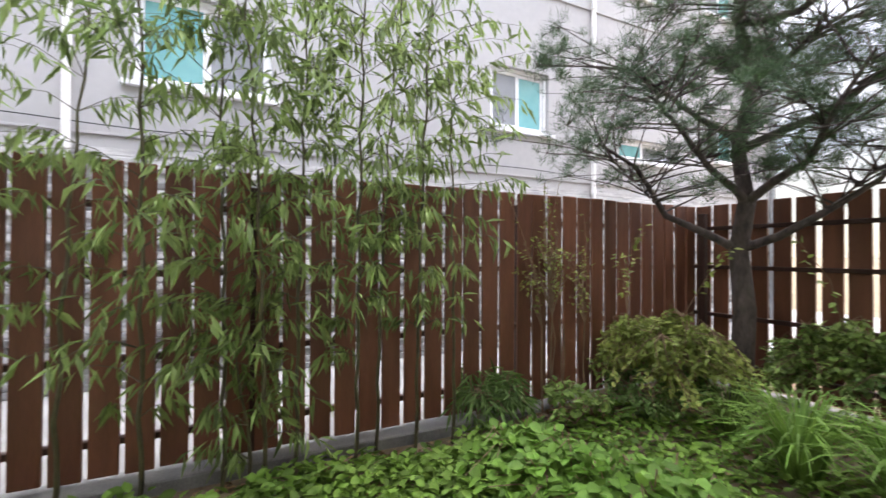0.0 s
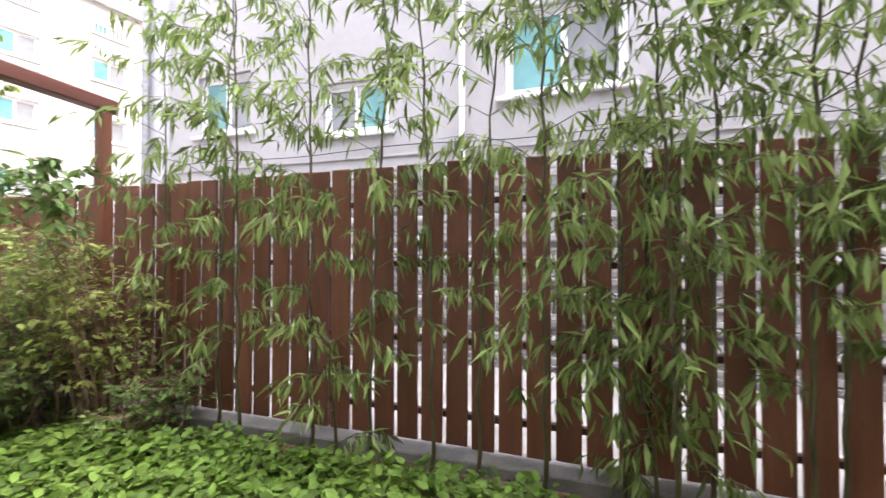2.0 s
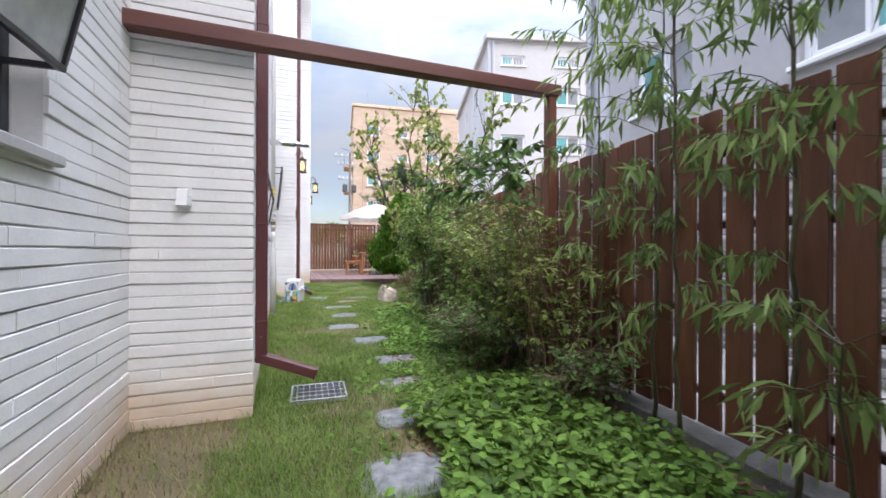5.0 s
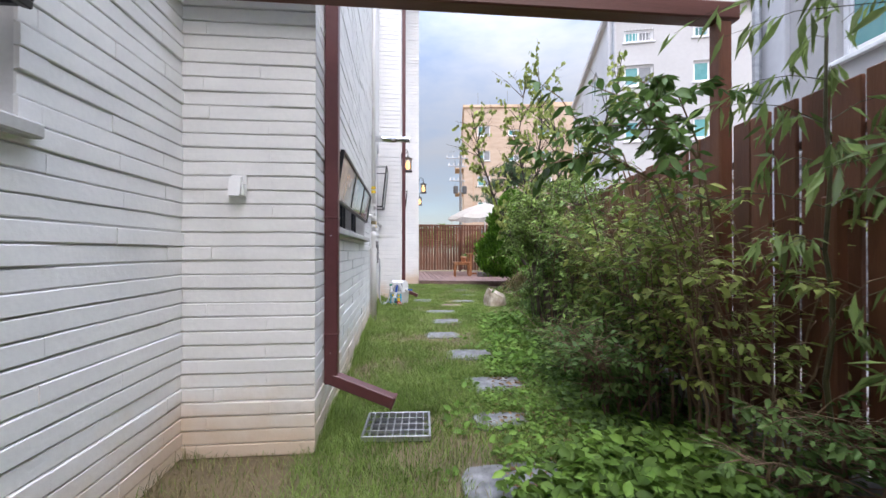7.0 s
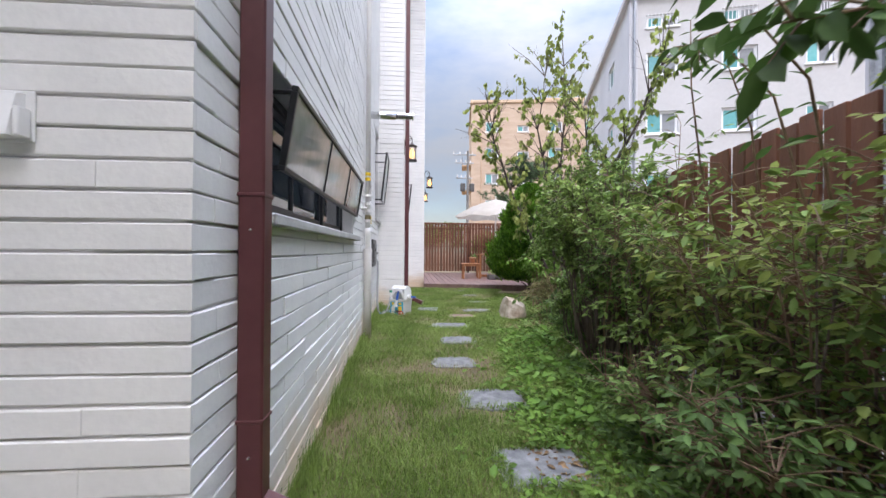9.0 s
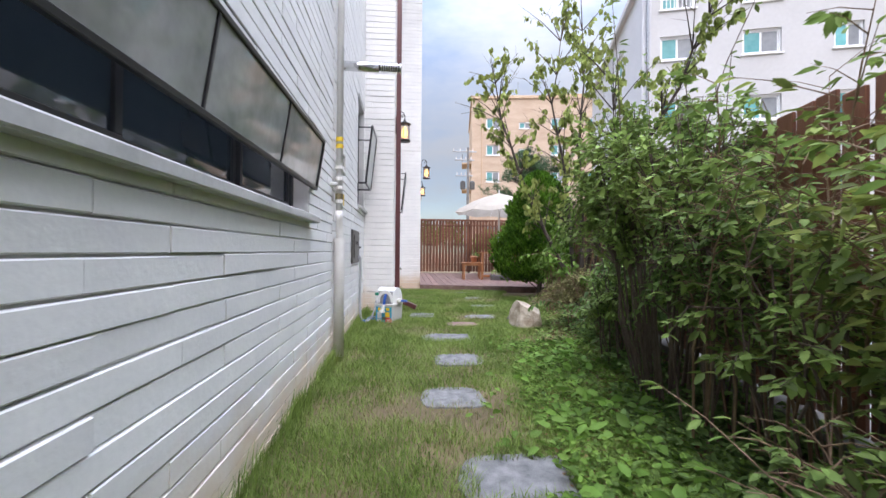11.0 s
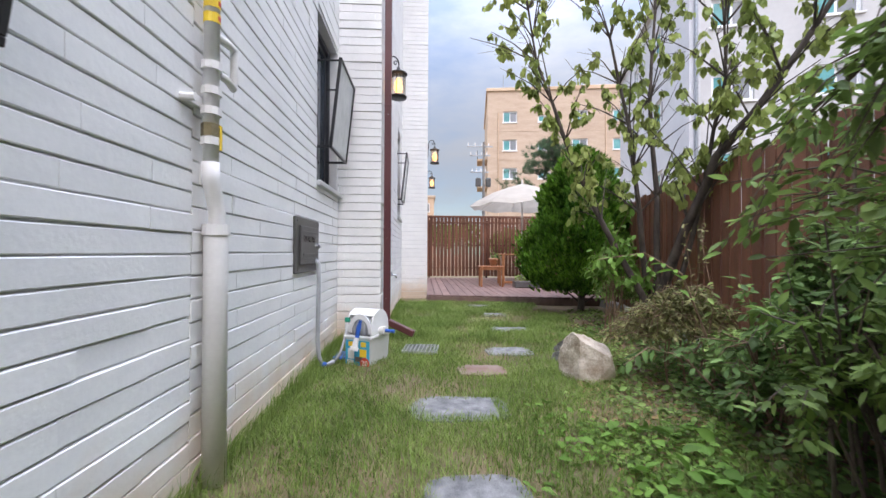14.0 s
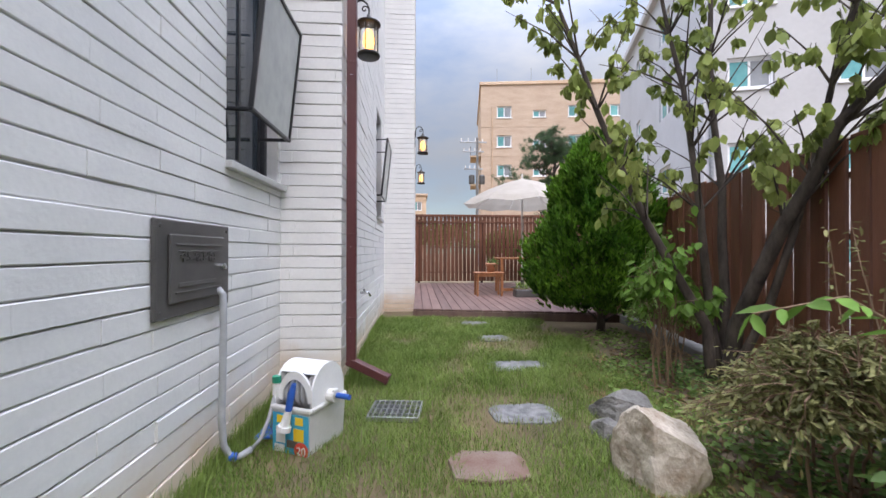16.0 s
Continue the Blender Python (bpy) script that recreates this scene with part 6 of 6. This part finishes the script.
# ---- grass, ground cover and litter ----
def free(x, y):
    """Whether a point of the plan is clear of stones and grates."""
    ok = np.ones(len(x), bool)
    for sx, sy, w, d in STONES + [(1.64, 8.73, 0.42, 0.32), (0.70, 3.50, 0.40, 0.36), (1.08, 9.47, 0.30, 0.26)]:
        ok &= ~((np.abs(x - sx) < w * 0.37) & (np.abs(y - sy) < d * 0.37))
    return ok


def heights(x, y):
    return np.array([ground_z(a, b) for a, b in zip(x, y)])


def wall_edge(y):
    return np.where(y < YB, XA, np.where(y < YC, XB, np.where(y < YD, XC, XD)))


def fences(y):
    return np.where(y < 3.6, 1.85 + (y + 4.35) * 0.102, 2.661 + (y - 3.6) * 0.205)


def lawn(n, mat, label, lo_worn, gain):
    y = rng.uniform(-1.5, 13.3, n)
    lo, hi = wall_edge(y) + 0.01, np.minimum(fences(y) - 0.55, 3.2)
    x = lo + (hi - lo) * rng.random(n) ** 1.05
    worn = np.array([noise.noise(Vector((a * 1.3, b * 1.1, 9.0))) + 0.5 * noise.noise(Vector((a * 4, b * 4, 2.0))) for a, b in zip(x, y)])
    bare = np.clip((3.3 - y) * 0.9, 0, 1) * np.clip(1.2 - (x + 0.4), 0, 1)
    bare = bare + 1.3 * np.exp(-((y - 2.95) / 0.33) ** 2 - ((x + 0.02) / 0.42) ** 2)
    edge = np.clip((x - (hi - 0.5)) * 1.2, 0, 0.55)
    keep = free(x, y) & (rng.random(n) < np.clip(lo_worn + worn * gain - bare * 0.75 * np.sign(gain) - edge, 0.04, 1))
    x, y, worn = x[keep], y[keep], worn[keep]
    n = len(x)
    z = heights(x, y)
    near_wall = np.exp(-(x - wall_edge(y)) / 0.06)
    tall = 1 + 0.45 * np.clip((y - 8.5) / 3, 0, 1) + 2.2 * near_wall * rng.random(n)
    h = rng.uniform(0.020, 0.060, n) * tall
    a = rng.uniform(0, 2 * np.pi, n)
    d = np.stack([np.cos(a), np.sin(a), np.zeros(n)], 1)
    s = np.stack([-np.sin(a), np.cos(a), np.zeros(n)], 1) * rng.uniform(0.0012, 0.0022, n)[:, None]
    b = np.stack([x, y, z - 0.003], 1)
    lean = (h * rng.uniform(0.1, 1.5, n))[:, None]
    mid = b + d * lean * 0.35 + np.stack([np.zeros(n), np.zeros(n), h * 0.62], 1)
    tip = b + d * lean + np.stack([np.zeros(n), np.zeros(n), h], 1)
    verts = np.stack([b - s, b + s, mid + s * 0.8, mid - s * 0.8, tip], 1).reshape(-1, 3)
    k = np.arange(n)[:, None] * 5
    loops = np.concatenate([k + np.array([[0, 1, 2]]), k + np.array([[0, 2, 3]]), k + np.array([[3, 2, 4]])], 1).ravel()
    tagged(new("lawn_grass", raw_mesh("lawn_grass", verts, loops, 3, mat)), label, "grass", kind="stuff")


lawn(520000, L_GRASS, "short green lawn grass, worn thin in places", 0.72, 1.3)
lawn(80000, L_STRAW, "dry straw-coloured blades among the lawn", 0.28, -0.8)


def wall_tufts(n):
    """Taller unmown blades along the foot of the house walls."""
    y = rng.uniform(3.3, 13.2, n)
    x = wall_edge(y) + 0.03 + np.abs(rng.normal(0, 0.05, n))
    thick = np.array([noise.noise(Vector((b * 2.3, 7.0, 1.0))) + 0.6 * noise.noise(Vector((b * 9.0, 2.0, 1.0))) for b in y])
    keep = rng.random(n) < np.clip(0.35 + thick * 1.1, 0.05, 1)
    x, y = x[keep], y[keep]
    n = len(x)
    h = rng.uniform(0.05, 0.17, n)
    a = rng.uniform(0, 2 * np.pi, n)
    d = np.stack([np.cos(a) * 0.6 + 0.35, np.sin(a), np.zeros(n)], 1)
    s = np.stack([-np.sin(a), np.cos(a), np.zeros(n)], 1) * rng.uniform(0.0014, 0.0028, n)[:, None]
    b = np.stack([x, y, heights(x, y) - 0.003], 1)
    up = np.stack([np.zeros(n), np.zeros(n), h], 1)
    lean = (h * rng.uniform(0.1, 0.8, n))[:, None]
    mid, tip = b + d * lean * 0.3 + up * 0.6, b + d * lean + up
    verts = np.stack([b - s, b + s, mid + s * 0.8, mid - s * 0.8, tip], 1).reshape(-1, 3)
    k = np.arange(n)[:, None] * 5
    loops = np.concatenate([k + np.array([[0, 1, 2]]), k + np.array([[0, 2, 3]]), k + np.array([[3, 2, 4]])], 1).ravel()
    tagged(new("tall_grass", raw_mesh("tall_grass", verts, loops, 3, L_GRASS)), "uncut tufts of grass at the foot of the wall", "grass", kind="stuff")


wall_tufts(9000)


def cover(name, n, ylo, yhi, off_lo, off_hi, size, mat, label, height, wide=0.62, clump=1.4, thr=-0.1):
    """Low broad-leaved ground cover in drifts, off_lo to off_hi before the fence."""
    y = rng.uniform(ylo, yhi, n)
    x = fences(y) - rng.uniform(off_lo, off_hi, n)
    drift = np.array([noise.noise(Vector((a * clump, b * clump, 4.0))) for a, b in zip(x, y)])
    edge = np.minimum((fences(y) - x - off_lo), (off_hi - (fences(y) - x))) * 3
    keep = (drift + np.clip(edge, 0, 0.6) - 0.25 + 0.2 * rng.random(n) > thr) & free(x, y)
    x, y = x[keep], y[keep]
    n = len(x)
    z = heights(x, y)
    a = rng.uniform(0, 2 * np.pi, n)
    hh = height * rng.uniform(0.25, 1.1, n)
    b = np.stack([x, y, z + hh * 0.75], 1)
    w = np.stack([np.cos(a), np.sin(a), rng.uniform(-0.3, 0.85, n)], 1)
    L = size * rng.uniform(0.55, 1.25, n)
    up = np.stack([rng.normal(0, 0.5, n), rng.normal(0, 0.5, n), np.ones(n)], 1)
    tagged(new(name, leaf_mesh(name, b, w, up, L, L * wide, mat, True, 0.3)), label, "ground cover", kind="stuff")


cover("ground_cover", 17500, -1.9, 3.0, 0.28, 1.45, 0.063, L_COVER, "fresh green broad-leaved ground cover below the bamboo", 0.19)
cover("ground_cover", 7200, 2.4, 5.2, 0.30, 1.45, 0.042, L_COVER, "small-leaved green ground cover among the stones", 0.05, thr=0.0)
cover("ground_cover", 9000, 2.0, 6.2, 0.10, 0.95, 0.05, L_DARK, "dark small-leaved creeper below the shrubs", 0.05, thr=-0.2)
cover("ground_cover", 8200, 4.4, 7.6, 0.55, 1.5, 0.036, L_COVER, "patchy green ground cover at the lawn edge", 0.05, thr=0.12, clump=2.6)
cover("ground_cover", 1800, 4.8, 8.2, 0.55, 1.55, 0.035, L_SHRUB, "small olive weeds at the lawn edge", 0.03, thr=0.1, clump=3.5)
cover("ground_cover", 520, 4.6, 7.6, 0.75, 1.5, 0.085, L_LIGHT, "larger fresh green weeds at the lawn edge", 0.08, thr=0.12, clump=3.0)
cover("ground_cover", 2600, 7.6, 12.0, 0.35, 1.2, 0.05, L_SHRUB, "sparse ground cover by the rocks", 0.05, thr=0.15, clump=2.0)
cover("ground_cover", 7800, -3.2, -0.6, 0.25, 2.0, 0.058, L_COVER, "sparse green herbs in the corner bed", 0.08, thr=-0.05, clump=2.5)
cover("weed_rosettes", 1500, 2.0, 8.0, 1.0, 1.9, 0.06, L_LIGHT, "scattered broad-leaved weeds in the grass", 0.03, thr=0.45, clump=3.0)


def litter(n):
    y = rng.uniform(-4.0, 11.0, n)
    x = fences(y) - rng.uniform(0.12, 1.4, n)
    z = heights(x, y) + 0.016
    a = rng.uniform(0, 2 * np.pi, n)
    w = np.stack([np.cos(a), np.sin(a), rng.normal(0, 0.12, n)], 1)
    L = rng.uniform(0.02, 0.06, n)
    tagged(new("leaf_litter", leaf_mesh("leaf_litter", np.stack([x, y, z], 1), w, np.stack([rng.normal(0, 0.3, n), rng.normal(0, 0.3, n), np.ones(n)], 1), L, L * 0.5, L_DRY, True, 0.4)), "dry brown fallen leaves on the soil", "leaf litter", kind="stuff")


cover("ground_cover", 4200, 5.2, 10.2, 0.08, 0.75, 0.05, L_DARK, "dark creeper along the kerb", 0.16, thr=-0.1, clump=2.0)
litter(12000)
# ---- counted pieces of walls and fences, last ----
BOARD_W, GAP, BT = 0.126, 0.022, 0.022
board_mesh = Shape().box(-BOARD_W / 2, -BT / 2, 0, BOARD_W / 2, BT / 2, 1.0, 0.003).mesh("board", M_FENCE)


def board_run(parent, a, b, z0, z1, inner, pitch=BOARD_W + GAP, mesh=board_mesh, jitter=0.006, rails=(0.30, 0.72, 1.16, 1.52), name="board", wide=1.0):
    """Boards side by side from a to b in plan, with rails behind them."""
    a, b = Vector((*a, 0)), Vector((*b, 0))
    d = b - a
    ang = math.degrees(math.atan2(d.y, d.x))
    k = int(d.length / pitch)
    for i in range(k):
        p = a + d.normalized() * (i + 0.5) * (d.length / k)
        ob = new(name, mesh)
        ob.parent = parent
        ob.matrix_world = pose(p.x, p.y, z0 + float(rng.uniform(-jitter, jitter)), float(rng.normal(0, 0.15)), float(rng.normal(0, 0.15)), ang + float(rng.normal(0, 0.5))) @ Matrix.Diagonal((wide * float(rng.uniform(0.97, 1.03)), 1, z1 - z0 + float(rng.uniform(-jitter, jitter)), 1))
    m = Matrix.Translation(a) @ Matrix.Rotation(radians(ang), 4, "Z")
    for z in rails:
        part("rail", Shape().box(0, inner * 0.012, z, d.length, inner * 0.012 + 0.04 if inner > 0 else -0.012, z + 0.035, 0.003, m) if inner > 0 else Shape().box(0, -0.052, z, d.length, -0.012, z + 0.035, 0.003, m), M_RAIL, parent)
    for i in range(int(d.length / 1.9) + 1):
        x = min(0.12 + i * 1.9, d.length - 0.1)
        part("post", Shape().box(x - 0.03, 0.053 if inner > 0 else -0.11, 0.1, x + 0.03, 0.11 if inner > 0 else -0.052, z1 - 0.08, 0.004, m), M_RAIL, parent)


board_run(fence, FLINE[0], FLINE[1], 0.155, 1.755, -1)
board_run(fence, FLINE[1], FLINE[2], 0.155, 1.755, -1, pitch=0.150, jitter=0.016)
board_run(fence, FLINE[2], FLINE[3], 0.155, 1.90, -1, pitch=0.138, jitter=0.018)
board_run(fence, BACK[1], BACK[0], 0.155, 1.755, -1)

deck_fence = tagged(new("deck_fence"), "red-brown slatted privacy fence behind the deck", "fence", kind="structure")
slat = Shape().box(-0.05, -0.01, 0, 0.05, 0.01, 1.0, 0.003).mesh("slat", M_DECKFENCE)
board_run(deck_fence, (XD, 18.9), (5.6, 18.9), DZ + 0.05, 2.12, 1, pitch=0.118, mesh=slat, rails=(0.45, 1.2, 1.95), name="slat")
part("cap_rail", Shape().box(XD, 18.85, 2.12, 5.6, 18.95, 2.19, 0.006), M_DECKFENCE, deck_fence)
part("top_rail", Shape().box(XD, 18.865, 1.93, 5.6, 18.889, 1.99, 0.004), M_DECKFENCE, deck_fence)

# deck boards
deck = structure("deck", Shape().prism([(DECK_L[0] + 0.02, DECK_L[1] + 0.1), (DECK_R[0] - 0.1, DECK_R[1] + 0.1), (5.4, 18.8), (XD, 18.8)], 0.0, DZ - 0.03), M_RAIL, "red-brown timber deck beside the house", "deck")
k = 25
for i in range(k):
    x = DECK_L[0] + 0.07 + (DECK_R[0] - DECK_L[0] + 0.5) * (i + 0.5) / k - 0.07
    y0 = DECK_L[1] + (DECK_R[1] - DECK_L[1]) * (x - DECK_L[0]) / (DECK_R[0] - DECK_L[0])
    part("deck_board", Shape().box(x - 0.074, y0, DZ - 0.026, x + 0.074, 18.84, DZ + float(rng.uniform(-0.0015, 0.0015)), 0.004), M_DECK, deck)
e = Vector((DECK_R[0] - DECK_L[0], DECK_R[1] - DECK_L[1], 0))
m = Matrix.Translation((*DECK_L, 0)) @ Matrix.Rotation(math.atan2(e.y, e.x), 4, "Z")
part("fascia", Shape().box(0, -0.025, 0.0, e.length + 0.2, -0.002, DZ - 0.03, 0.003, m), M_DECK, deck)


def brick_verts(w, h, d):
    c, e = 0.0035, 0.0003
    v = [(0, 0, 0), (w, 0, 0), (w, 0, h), (0, 0, h), (0, d - c, 0), (w, d - c, 0), (w, d - c, h), (0, d - c, h), (e, d, c), (w - e, d, c), (w - e, d, h - c), (e, d, h - c)]
    f = []
    for k in (0, 4):
        f += [(k + i, k + (i + 1) % 4, k + 4 + (i + 1) % 4, k + 4 + i) for i in range(4)]
    return np.array(v), f + [(8, 9, 10, 11)]


# pitch, start, end along the wall, and rise of the first joint
COURSES = {name: [(0.0704, 0.0, 99.0, 0.0)] if name in ("wall_recess", "wall_return") else [(0.0905, 0.0, 99.0, -0.038)] for name, *_ in WALLS}
COURSES["wall_side"] = [(0.0704, 0.0, 0.32, 0.0), (PITCH, 0.32, 3.83, -0.02), (0.0905, 3.83, 99.0, -0.038)]


def lay_bricks():
    """Courses of long bricks over every house wall, cut round the openings."""
    whole = Shape()
    v, f = brick_verts(BRICK - 0.0005, PITCH - 0.0065, 0.013)
    brick = whole.add(v, f).mesh("brick", M_BRICK)
    singles = 0
    for name, o, u, n, length, holes in WALLS:
        o, u, n = Vector(o), Vector(u).normalized(), Vector(n).normalized()
        rest = Shape()
        flip = u.cross(n).z < 0
        ext = 0.016 if name in ("wall_return", "wall_return_second", "wall_return_third") else 0.0
        for row, pitch, lo, hi, rise in [(r, pt, lo, hi, up) for pt, lo, hi, up in COURSES[name] for r in range(int((TALL if name in REAR else TOP) / pt))]:
            z = row * pitch + rise
            a = 0.11 - BRICK * (1.0 if row % 2 == 0 else 0.5) + float(rng.normal(0, 0.02)) - BRICK
            length_ = min(length, hi)
            while a < length_:
                w = BRICK
                cuts = [(max(a, lo), min(a + w, length + ext if hi > length else hi))]
                for h in holes:
                    if z + pitch * 0.5 > h[1] and z + pitch * 0.5 < h[3]:
                        cuts = [(c0, min(c1, h[0])) for c0, c1 in cuts if c0 < h[0]] + [(max(c0, h[2]), c1) for c0, c1 in cuts if c1 > h[2]]
                for c0, c1 in cuts:
                    if c1 - c0 < 0.015:
                        continue
                    d = 0.013 + float(rng.normal(0, 0.0022))
                    p = o + u * c0 + Vector((0, 0, z + 0.004 + float(rng.normal(0, 0.0008))))
                    near = name == "wall_side" and pitch == PITCH and z < 2.6
                    if near and c1 - c0 > BRICK - 0.001 and singles < 295:
                        singles += 1
                        ob = new("brick", brick)
                        ob.parent = wall_objects[name]
                        ob.matrix_world = Matrix.Translation(p) @ Matrix((u, n, Vector((0, 0, 1)))).transposed().to_4x4() @ Matrix.Diagonal((1, d / 0.013, 1, 1))
                        continue
                    v, f = brick_verts(c1 - c0 - 0.0005, pitch - 0.0065, d)
                    rest.add([p + u * q[0] + n * q[1] + Vector((0, 0, q[2])) for q in v], f if not flip else [t[::-1] for t in f])
                a += w
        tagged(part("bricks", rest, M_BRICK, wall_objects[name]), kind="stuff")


lay_bricks()
